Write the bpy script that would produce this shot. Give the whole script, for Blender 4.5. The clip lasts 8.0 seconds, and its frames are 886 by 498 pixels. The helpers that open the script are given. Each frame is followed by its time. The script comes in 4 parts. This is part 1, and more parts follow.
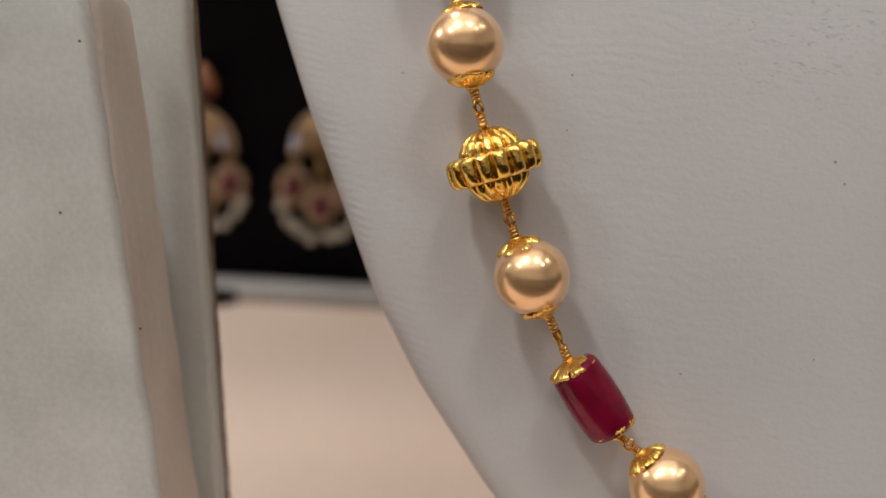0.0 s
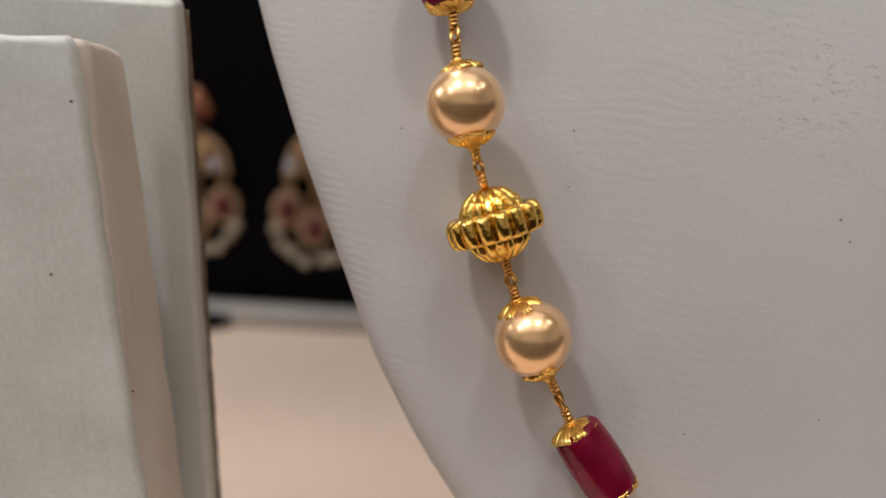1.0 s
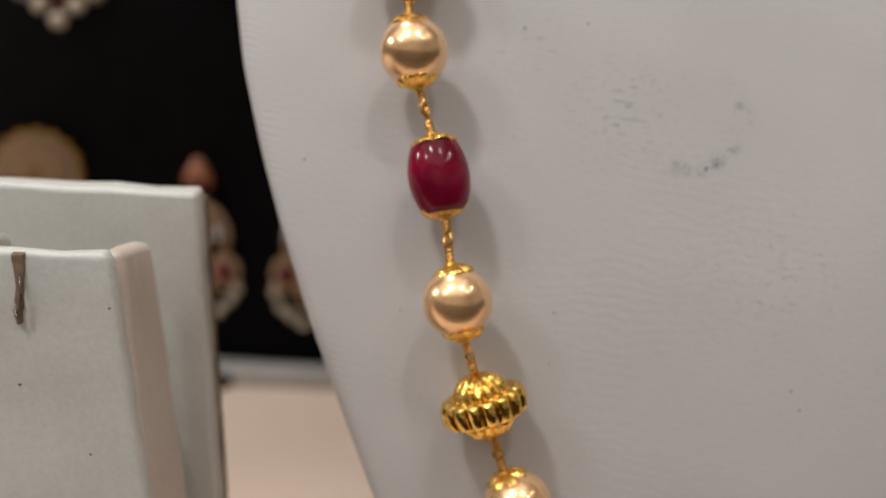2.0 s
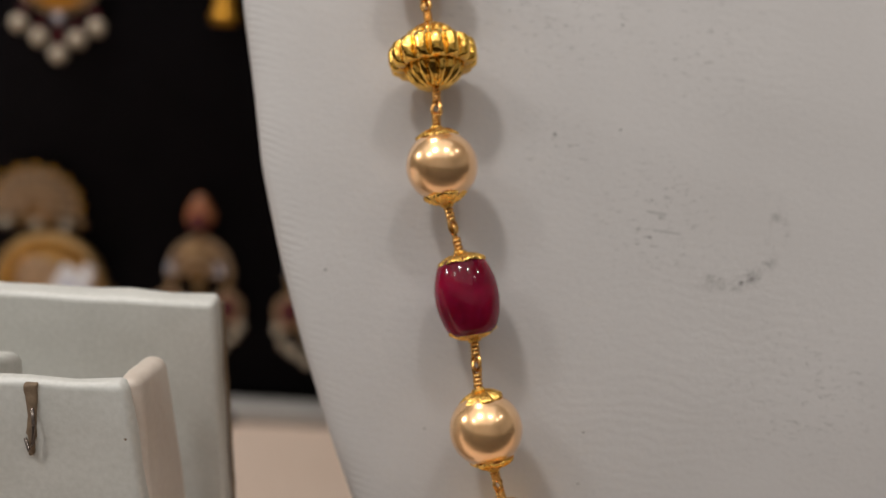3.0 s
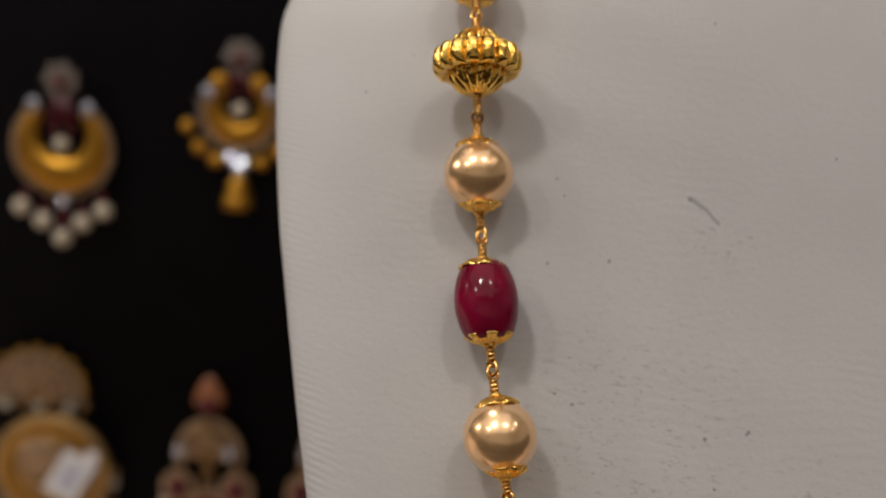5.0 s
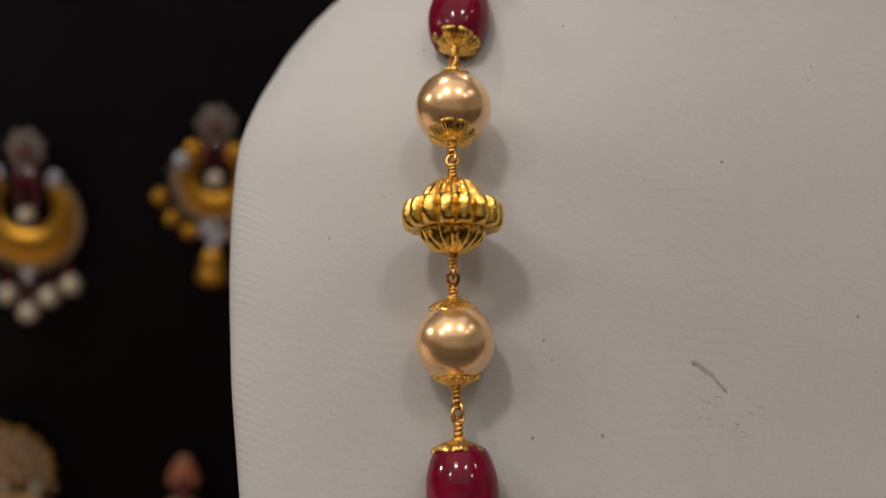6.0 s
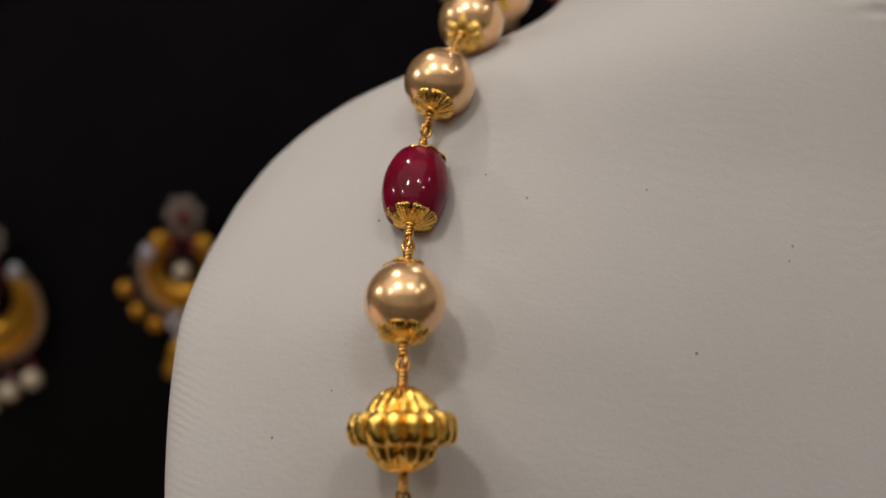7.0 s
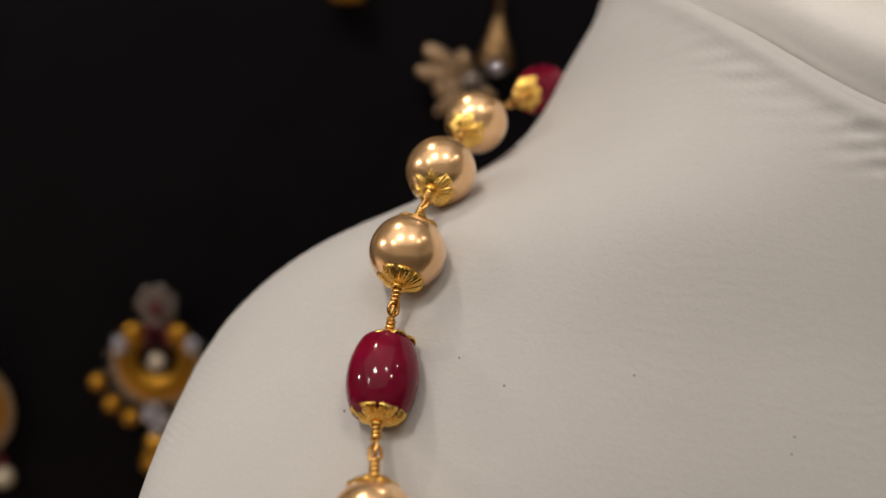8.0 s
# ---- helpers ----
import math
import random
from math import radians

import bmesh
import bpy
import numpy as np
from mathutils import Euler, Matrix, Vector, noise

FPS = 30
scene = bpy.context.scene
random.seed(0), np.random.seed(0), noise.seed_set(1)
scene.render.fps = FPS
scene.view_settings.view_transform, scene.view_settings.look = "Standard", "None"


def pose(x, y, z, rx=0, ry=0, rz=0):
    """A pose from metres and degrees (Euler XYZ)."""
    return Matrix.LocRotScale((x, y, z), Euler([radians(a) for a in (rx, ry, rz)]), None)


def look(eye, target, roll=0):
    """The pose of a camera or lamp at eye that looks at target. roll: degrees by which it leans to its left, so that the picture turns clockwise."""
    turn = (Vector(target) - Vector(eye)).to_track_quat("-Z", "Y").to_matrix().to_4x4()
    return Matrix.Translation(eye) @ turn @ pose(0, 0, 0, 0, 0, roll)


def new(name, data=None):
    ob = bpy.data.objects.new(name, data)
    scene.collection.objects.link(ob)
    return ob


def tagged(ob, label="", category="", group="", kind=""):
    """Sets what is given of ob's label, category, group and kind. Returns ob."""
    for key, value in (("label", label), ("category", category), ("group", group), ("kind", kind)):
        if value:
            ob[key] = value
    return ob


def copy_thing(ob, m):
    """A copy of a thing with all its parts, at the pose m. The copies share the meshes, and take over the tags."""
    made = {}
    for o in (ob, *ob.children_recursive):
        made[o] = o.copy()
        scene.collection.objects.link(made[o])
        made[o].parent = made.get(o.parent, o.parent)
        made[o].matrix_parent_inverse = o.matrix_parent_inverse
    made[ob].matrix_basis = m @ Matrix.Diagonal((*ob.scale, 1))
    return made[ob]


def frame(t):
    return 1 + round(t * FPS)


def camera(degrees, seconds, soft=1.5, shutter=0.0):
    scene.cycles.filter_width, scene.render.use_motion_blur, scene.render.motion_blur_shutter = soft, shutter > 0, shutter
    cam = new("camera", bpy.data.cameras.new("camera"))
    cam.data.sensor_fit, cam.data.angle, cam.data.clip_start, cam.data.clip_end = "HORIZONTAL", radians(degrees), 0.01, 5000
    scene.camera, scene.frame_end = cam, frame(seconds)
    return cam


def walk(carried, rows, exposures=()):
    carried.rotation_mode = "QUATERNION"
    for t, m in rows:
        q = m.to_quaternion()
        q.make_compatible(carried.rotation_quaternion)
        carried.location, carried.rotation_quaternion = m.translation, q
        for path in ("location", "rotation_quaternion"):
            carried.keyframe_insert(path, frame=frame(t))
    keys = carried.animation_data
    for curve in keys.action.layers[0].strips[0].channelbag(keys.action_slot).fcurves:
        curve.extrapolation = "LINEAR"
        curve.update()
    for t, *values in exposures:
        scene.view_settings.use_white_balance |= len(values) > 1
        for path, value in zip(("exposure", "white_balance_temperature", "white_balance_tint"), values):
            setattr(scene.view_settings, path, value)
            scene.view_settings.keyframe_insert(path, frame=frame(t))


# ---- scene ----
cam = camera(50.0, 8.0)
ROWS = [
    (0, 0.02061, 0.02622, 1.06876, 71.985, -3.133, 1.312),
    (0.5, 0.02139, 0.02661, 1.06821, 72.059, -3.381, 1.207),
    (0.8, 0.02037, 0.02863, 1.06875, 72.127, -3.300, 1.047),
    (0.9, 0.01965, 0.03179, 1.07163, 72.157, -3.404, 0.976),
    (1, 0.01933, 0.03076, 1.07503, 72.217, -3.281, 0.922),
    (1.1, 0.01801, 0.02743, 1.07980, 72.074, -3.412, 0.800),
    (1.2, 0.01767, 0.02428, 1.08376, 71.997, -3.370, 0.798),
    (1.3, 0.01906, 0.02134, 1.08895, 71.851, -3.582, 0.777),
    (1.5, 0.01964, 0.02243, 1.09458, 71.847, -3.093, 0.574),
    (1.7, 0.01616, 0.02234, 1.09579, 71.883, -3.264, 0.548),
    (1.8, 0.01610, 0.02330, 1.09997, 71.849, -3.262, 0.540),
    (2, 0.01723, 0.02417, 1.10514, 71.805, -3.234, 0.342),
    (2.1, 0.01634, 0.02184, 1.10901, 71.666, -3.158, 0.451),
    (2.2, 0.01635, 0.02361, 1.11087, 71.524, -3.051, 0.581),
    (3.3, 0.00999, 0.03990, 1.12896, 71.089, -3.830, -0.150),
    (3.4, 0.00988, 0.04258, 1.13264, 71.067, -3.764, -0.164),
    (3.5, 0.00921, 0.04565, 1.13748, 71.057, -3.699, -0.172),
    (3.7, 0.00758, 0.05066, 1.15370, 70.886, -3.936, -0.300),
    (3.8, 0.00527, 0.05537, 1.15834, 70.792, -3.928, -0.408),
    (4, 0.00497, 0.05807, 1.15712, 70.607, -4.114, -0.465),
    (4.2, 0.00230, 0.06282, 1.15892, 70.571, -4.246, -0.555),
    (4.3, 0.00003, 0.06397, 1.16196, 70.531, -4.492, -0.479),
    (4.5, -0.00378, 0.06637, 1.17069, 70.569, -4.599, -0.637),
    (4.7, -0.00655, 0.06560, 1.17560, 70.620, -4.450, -0.840),
    (5.8, -0.00494, 0.08574, 1.19352, 71.103, -4.696, -1.134),
    (6, -0.00416, 0.08985, 1.19588, 71.305, -4.613, -1.129),
    (6.2, -0.00338, 0.09395, 1.20037, 71.534, -4.661, -1.183),
    (6.3, -0.00329, 0.09604, 1.20397, 71.671, -4.656, -1.242),
    (6.5, -0.00333, 0.09897, 1.20819, 71.907, -4.683, -1.299),
    (6.8, -0.00375, 0.10165, 1.21017, 72.250, -4.640, -1.552),
    (7, -0.00044, 0.10599, 1.21431, 72.537, -4.752, -1.612),
    (7.2, 0.00333, 0.10901, 1.21823, 72.612, -4.581, -1.948),
    (7.5, 0.00619, 0.11670, 1.22109, 72.731, -4.336, -2.323),
    (7.7, 0.00661, 0.11936, 1.22670, 72.703, -3.910, -2.528),
    (7.8, 0.00533, 0.11918, 1.22827, 72.616, -3.666, -2.546),
    (8, 0.00175, 0.12293, 1.23395, 72.628, -3.372, -2.461),
]
walk(cam, [(t, pose(x, y, z, rx, ry, rz)) for t, x, y, z, rx, ry, rz in ROWS],
     [(0, 0.27, 6150, 10), (2, 0.24, 6250, 10), (3.5, -0.03, 6350, 10), (6, -0.33, 6550, 10), (7.5, -0.46, 6700, 10), (8, -0.26, 6750, 10)])
cam.data.dof.use_dof = True
cam.data.dof.focus_distance = 0.122
cam.data.dof.aperture_fstop = 11.0

# ---- light: showroom downlights and an added ceiling panel, no daylight ----
world = bpy.data.worlds.new("world")
scene.world = world
world.use_nodes = True
world.node_tree.nodes["Background"].inputs["Color"].default_value = (0.9, 0.85, 0.8, 1)
world.node_tree.nodes["Background"].inputs["Strength"].default_value = 0.02


def downlight(at, aim, watts, size, colour, deep=0.0):
    data = bpy.data.lights.new("downlight", "AREA")
    data.shape, data.size, data.energy, data.color = "RECTANGLE" if deep else "DISK", size, watts, colour
    if deep:
        data.size_y = deep
    lamp = new("downlight", data)
    lamp.matrix_world = look(at, aim)
    return lamp


MID = (0.03, 0.18, 1.10)
WARM, COOL = (1.0, 0.91, 0.82), (1.0, 0.95, 0.90)
downlight((-0.62, -0.40, 2.56), MID, 7.5, 0.19, COOL)
downlight((0.80, -0.60, 2.45), MID, 1.0, 0.12, WARM)
downlight((0.27, -0.45, 2.62), MID, 3.3, 0.16, COOL)
downlight((-1.25, -0.60, 2.35), MID, 2.8, 0.14, COOL)
downlight((-0.62, 0.75, 2.66), (-0.03, 0.33, 0.94), 7.0, 0.13, WARM)
downlight((0.50, 1.45, 2.66), (-0.03, 0.33, 0.94), 5.0, 0.13, WARM)
downlight((1.25, -0.10, 2.66), MID, 1.6, 0.13, COOL)
downlight((-2.20, 0.30, 1.98), MID, 7.0, 0.16, COOL)
# unseen wide ceiling panel, added for soft fill and pale reflections in the pearls
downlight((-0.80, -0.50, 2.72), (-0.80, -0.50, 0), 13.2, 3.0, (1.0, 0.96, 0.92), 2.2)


# ---- materials ----
def material(name):
    m = bpy.data.materials.new(name)
    m.use_nodes = True
    nodes = m.node_tree.nodes
    return m, nodes, m.node_tree.links, nodes["Principled BSDF"]


def ramp(nodes, stops):
    r = nodes.new("ShaderNodeValToRGB")
    for i, (at, c) in enumerate(stops):
        e = r.color_ramp.elements[i] if i < 2 else r.color_ramp.elements.new(at)
        e.position, e.color = at, (*c, 1)
    return r


def surface(name, dark, light, rough=0.5, metal=0.0, scale=200.0, fine=900.0, bump=0.1, depth=0.0002, coat=0.0, spec=0.5, rvar=0.08):
    """Two scales of noise in colour and roughness, and fine relief."""
    m, nodes, links, bsdf = material(name)
    co = nodes.new("ShaderNodeTexCoord")
    big, small = nodes.new("ShaderNodeTexNoise"), nodes.new("ShaderNodeTexNoise")
    for n, s in ((big, scale), (small, fine)):
        n.inputs["Scale"].default_value, n.inputs["Detail"].default_value = s, 5
        links.new(co.outputs["Object"], n.inputs["Vector"])
    mix = nodes.new("ShaderNodeMath")
    mix.operation = "MULTIPLY_ADD"
    mix.inputs[1].default_value, mix.inputs[2].default_value = 0.35, 0.0
    links.new(small.outputs["Fac"], mix.inputs[0])
    add = nodes.new("ShaderNodeMath")
    add.operation = "MULTIPLY_ADD"
    add.inputs[1].default_value = 0.65
    links.new(big.outputs["Fac"], add.inputs[0])
    links.new(mix.outputs[0], add.inputs[2])
    r = ramp(nodes, ((0.3, dark), (0.7, light)))
    links.new(add.outputs[0], r.inputs["Fac"])
    links.new(r.outputs["Color"], bsdf.inputs["Base Color"])
    rr = nodes.new("ShaderNodeMapRange")
    rr.inputs["To Min"].default_value, rr.inputs["To Max"].default_value = max(rough - rvar, 0.02), rough + rvar
    links.new(add.outputs[0], rr.inputs["Value"])
    links.new(rr.outputs[0], bsdf.inputs["Roughness"])
    if bump:
        b = nodes.new("ShaderNodeBump")
        b.inputs["Strength"].default_value, b.inputs["Distance"].default_value = bump, depth
        links.new(small.outputs["Fac"], b.inputs["Height"])
        links.new(b.outputs["Normal"], bsdf.inputs["Normal"])
    bsdf.inputs["Metallic"].default_value = metal
    bsdf.inputs["Coat Weight"].default_value = coat
    bsdf.inputs["Coat Roughness"].default_value = 0.12
    bsdf.inputs["Specular IOR Level"].default_value = spec
    return m


GOLD = surface("polished_gold", (0.98, 0.55, 0.09), (1.0, 0.68, 0.18), 0.14, 1.0, 300, 1300, 0.65, 0.00018)
WIRE = surface("gold_wire", (0.66, 0.35, 0.09), (0.88, 0.54, 0.19), 0.24, 1.0, 400, 2500, 0.2, 0.00005)
CAPGOLD = surface("stamped_gold", (0.92, 0.53, 0.11), (1.0, 0.67, 0.20), 0.27, 1.0, 400, 1500, 0.4, 0.00010)
PEARL = surface("champagne_pearl", (0.95, 0.55, 0.245), (1.0, 0.64, 0.33), 0.255, 0.77, 160, 420, 0.0, 0.00003, 1.0, 0.4, 0.02)
PEARL.node_tree.nodes["Principled BSDF"].inputs["Coat IOR"].default_value = 1.78
PEARL.node_tree.nodes["Principled BSDF"].inputs["Coat Roughness"].default_value = 0.12
ruby_m, _n, _l, _b = material("ruby_stone")
_noise = _n.new("ShaderNodeTexNoise")
_noise.inputs["Scale"].default_value, _noise.inputs["Detail"].default_value = 260, 4
_co = _n.new("ShaderNodeTexCoord")
_l.new(_co.outputs["Object"], _noise.inputs["Vector"])
_r = ramp(_n, ((0.3, (0.13, 0.003, 0.016)), (0.75, (0.25, 0.006, 0.036))))
_l.new(_noise.outputs["Fac"], _r.inputs["Fac"])
_l.new(_r.outputs["Color"], _b.inputs["Base Color"])
_b.inputs["Roughness"].default_value = 0.08
_b.inputs["IOR"].default_value = 1.36
_b.inputs["Specular IOR Level"].default_value = 0.5
_b.inputs["Coat Weight"].default_value = 0.0
_b.inputs["Subsurface Weight"].default_value = 0.85
_b.inputs["Subsurface Radius"].default_value = (1.0, 0.12, 0.2)
_b.inputs["Subsurface Scale"].default_value = 0.006
RUBY = ruby_m

CREAM = surface("cream_laminate", (0.70, 0.54, 0.42), (0.80, 0.64, 0.52), 0.45, 0.0, 12, 300, 0.05, 0.0003)
VELVET = surface("black_velvet", (0.0034, 0.0028, 0.0038), (0.0068, 0.0056, 0.0075), 0.95, 0.0, 60, 1500, 0.3, 0.0003, 0, 0.1)
STANDWHITE = surface("white_leatherette", (0.52, 0.515, 0.47), (0.70, 0.695, 0.655), 0.42, 0.0, 55, 1300, 0.25, 0.00015)
# peach tone for the stand's outer side fin
STANDPEACH = surface("peach_leatherette", (0.58, 0.49, 0.41), (0.72, 0.65, 0.575), 0.4, 0.0, 50, 900, 0.25, 0.00015)
# paler leatherette: the light on the neck cap's top is put into its colour
LITWHITE = surface("lit_leatherette", (0.74, 0.71, 0.68), (0.82, 0.79, 0.76), 0.5, 0.0, 60, 1400, 0.25, 0.00012)
SLOTBROWN = surface("frayed_brown", (0.09, 0.06, 0.035), (0.27, 0.19, 0.12), 0.8, 0.0, 300, 1500, 0.4, 0.0003)
TRIMWHITE = surface("white_trim", (0.30, 0.28, 0.26), (0.42, 0.40, 0.37), 0.5, 0.0, 80, 700)
ANTIQUE = surface("antique_gold", (0.07, 0.035, 0.015), (0.50, 0.31, 0.14), 0.32, 0.9, 330, 1800, 0.6, 0.0003)
YELLOWGOLD = surface("yellow_gold", (0.42, 0.19, 0.018), (0.64, 0.33, 0.04), 0.34, 0.9, 500, 1800, 0.4, 0.0002)
SEED = surface("seed_pearl", (0.42, 0.34, 0.24), (0.62, 0.53, 0.41), 0.28, 0.1, 300, 900, 0.0, 0.0001, 0.5)
GARNET = surface("garnet_stone", (0.05, 0.006, 0.009), (0.12, 0.014, 0.019), 0.14, 0.0, 300, 900, 0.0)
CORAL = surface("coral_stone", (0.18, 0.055, 0.02), (0.40, 0.16, 0.07), 0.25, 0.0, 300, 900, 0.0)
CRYSTAL = surface("clear_crystal", (0.42, 0.42, 0.48), (0.62, 0.61, 0.68), 0.10, 0.75, 500, 900, 0.0)
SILVER = surface("aged_silver", (0.08, 0.062, 0.055), (0.25, 0.205, 0.175), 0.26, 0.7, 500, 1800, 0.4, 0.0002)
PALEGOLD = surface("pale_gold", (0.14, 0.08, 0.04), (0.68, 0.47, 0.29), 0.30, 0.75, 600, 1800, 0.4, 0.0002)
TANGOLD = surface("brushed_gold", (0.30, 0.17, 0.06), (0.62, 0.40, 0.17), 0.40, 0.8, 260, 1500, 0.5, 0.0003)
PAPER = surface("paper_tag", (0.72, 0.72, 0.74), (0.82, 0.82, 0.84), 0.6, 0.0, 200, 900, 0.05)
INK = surface("tag_ink", (0.30, 0.33, 0.50), (0.40, 0.43, 0.60), 0.6, 0.0, 200, 900, 0.0)
# dark material for the added panels that the pearls and gold reflect
REFLECTDARK = surface("dark_reflection_panel", (0.045, 0.028, 0.018), (0.075, 0.050, 0.034), 0.6, 0.0, 3, 60, 0.1, 0.001)
CEILPAINT = surface("ceiling_paint", (0.70, 0.68, 0.64), (0.78, 0.76, 0.72), 0.8, 0.0, 3, 60, 0.1, 0.001)
FLOORTILE = surface("floor_stone", (0.10, 0.085, 0.07), (0.17, 0.145, 0.12), 0.3, 0.0, 4, 60, 0.05, 0.001)
COUNTERWOOD = surface("counter_wood", (0.16, 0.09, 0.05), (0.26, 0.16, 0.09), 0.4, 0.0, 8, 90, 0.1, 0.0005)


def bust_leather():
    """Soiled white leatherette in the bust's own metres: x across, y into the bust, z up along it."""
    m, nodes, links, bsdf = material("bust_leatherette")
    co = nodes.new("ShaderNodeTexCoord")

    def math_(op, a, b=None, c=None, clamp=False):
        n = nodes.new("ShaderNodeMath")
        n.operation, n.use_clamp = op, clamp
        for i, v in enumerate((a, b, c)):
            if v is None:
                continue
            if isinstance(v, (int, float)):
                n.inputs[i].default_value = v
            else:
                links.new(v, n.inputs[i])
        return n.outputs[0]

    def noise_(scale, detail=4, stretch=(1, 1, 1), rough=0.55):
        mp = nodes.new("ShaderNodeMapping")
        mp.inputs["Scale"].default_value = stretch
        links.new(co.outputs["Object"], mp.inputs["Vector"])
        n = nodes.new("ShaderNodeTexNoise")
        n.inputs["Scale"].default_value, n.inputs["Detail"].default_value, n.inputs["Roughness"].default_value = scale, detail, rough
        links.new(mp.outputs[0], n.inputs["Vector"])
        return n.outputs["Fac"]

    flat = nodes.new("ShaderNodeVectorMath")
    flat.operation = "MULTIPLY"
    flat.inputs[1].default_value = (1, 0, 1)
    links.new(co.outputs["Object"], flat.inputs[0])

    def near(x, s):
        d = nodes.new("ShaderNodeVectorMath")
        d.operation = "DISTANCE"
        d.inputs[1].default_value = (x, 0, s)
        links.new(flat.outputs[0], d.inputs[0])
        return d.outputs["Value"]

    def step(v, lo, hi):
        r = nodes.new("ShaderNodeMapRange")
        r.interpolation_type = "SMOOTHSTEP"
        r.inputs["From Min"].default_value, r.inputs["From Max"].default_value = lo, hi
        links.new(v, r.inputs["Value"])
        return r.outputs[0]

    sep = nodes.new("ShaderNodeSeparateXYZ")
    links.new(co.outputs["Object"], sep.inputs[0])
    grain, wide = noise_(2000, 3), noise_(22, 5)
    pebble = noise_(750, 3, (1, 1, 1.6))
    dirt = None
    ragged = noise_(2600, 2)
    for x, s, r in SPECKS:
        r *= 0.75
        wob = math_("MULTIPLY_ADD", ragged, r * 1.1, near(x, s))
        spot = math_("SUBTRACT", 1.0, step(wob, r * 0.9, r * 1.5))
        dirt = spot if dirt is None else math_("MAXIMUM", dirt, spot)
    streak = step(noise_(620, 5, (1, 1, 2.6), 0.75), 0.55, 0.68)
    scuff = None
    for x, s, r, k in SCUFFS:
        area = math_("MULTIPLY", math_("SUBTRACT", 1.0, step(near(x, s), r * 0.25, r)), k)
        scuff = area if scuff is None else math_("MAXIMUM", scuff, area)
    scuff = math_("MULTIPLY", streak, scuff)
    for x, s, r, w, k in RINGS:
        off = math_("ABSOLUTE", math_("SUBTRACT", near(x, s), r))
        band = math_("MULTIPLY", math_("SUBTRACT", 1.0, step(off, w * 0.2, w)), k)
        arc = math_("SUBTRACT", 1.0, step(near(x + 0.006, s - 0.006), 0.004, 0.013))
        band = math_("MULTIPLY", band, arc)
        scuff = math_("MAXIMUM", scuff, math_("MULTIPLY", band, step(noise_(380, 5, (1, 1, 1), 0.7), 0.45, 0.70)))
    for x0, z0, x1, z1, w, k in SCRATCHES:
        long_ = math.hypot(x1 - x0, z1 - z0)
        ux, uz = (x1 - x0) / long_, (z1 - z0) / long_
        px = math_("SUBTRACT", sep.outputs[0], (x0 + x1) / 2)
        pz = math_("SUBTRACT", sep.outputs[2], (z0 + z1) / 2)
        along = math_("ADD", math_("MULTIPLY", px, ux), math_("MULTIPLY", pz, uz))
        side = math_("ABSOLUTE", math_("SUBTRACT", math_("MULTIPLY", px, uz), math_("MULTIPLY", pz, ux)))
        side = math_("MULTIPLY_ADD", ragged, w * 0.8, side)
        ends = math_("MAXIMUM", math_("SUBTRACT", math_("ABSOLUTE", along), long_ * 0.42), 0.0)
        line = math_("SUBTRACT", 1.0, step(math_("ADD", side, math_("MULTIPLY", ends, 0.6)), w * 0.6, w * 1.5))
        scuff = math_("MAXIMUM", scuff, math_("MULTIPLY", line, k))
    soil = math_("MAXIMUM", math_("MULTIPLY", dirt, 0.68), scuff)
    base = ramp(nodes, ((0.25, (0.50, 0.476, 0.458)), (0.75, (0.585, 0.561, 0.545))))
    links.new(math_("MULTIPLY_ADD", grain, 0.25, math_("MULTIPLY", wide, 0.75)), base.inputs["Fac"])
    mix = nodes.new("ShaderNodeMix")
    mix.data_type = "RGBA"
    mix.inputs[7].default_value = (0.085, 0.075, 0.07, 1)
    links.new(soil, mix.inputs[0])
    links.new(base.outputs["Color"], mix.inputs[6])
    links.new(mix.outputs[2], bsdf.inputs["Base Color"])
    bsdf.inputs["Roughness"].default_value = 0.6
    bsdf.inputs["Specular IOR Level"].default_value = 0.28
    # pulled folds along the turned edge, and faint creases across the chest
    edge = nodes.new("ShaderNodeAttribute")
    edge.attribute_name = "edge"
    phase = math_("MULTIPLY_ADD", noise_(120, 3), 11.0, math_("MULTIPLY_ADD", sep.outputs[0], 1800.0, math_("MULTIPLY", sep.outputs[2], 6000.0)))
    folds = math_("MULTIPLY", math_("MULTIPLY", math_("SINE", phase), step(noise_(150, 3), 0.3, 0.7)), edge.outputs["Fac"])
    crease = math_("MULTIPLY", math_("SINE", math_("MULTIPLY_ADD", noise_(60, 4), 36.0, math_("MULTIPLY", sep.outputs[2], 3600.0))), step(noise_(35, 2), 0.4, 0.7))
    height = math_("ADD", math_("MULTIPLY", folds, 0.34), math_("ADD", math_("MULTIPLY_ADD", pebble, 0.7, math_("MULTIPLY", grain, 0.6)), math_("MULTIPLY", crease, 0.12)))
    b = nodes.new("ShaderNodeBump")
    b.inputs["Strength"].default_value, b.inputs["Distance"].default_value = 0.4, 0.00014
    links.new(height, b.inputs["Height"])
    links.new(b.outputs["Normal"], bsdf.inputs["Normal"])
    return m


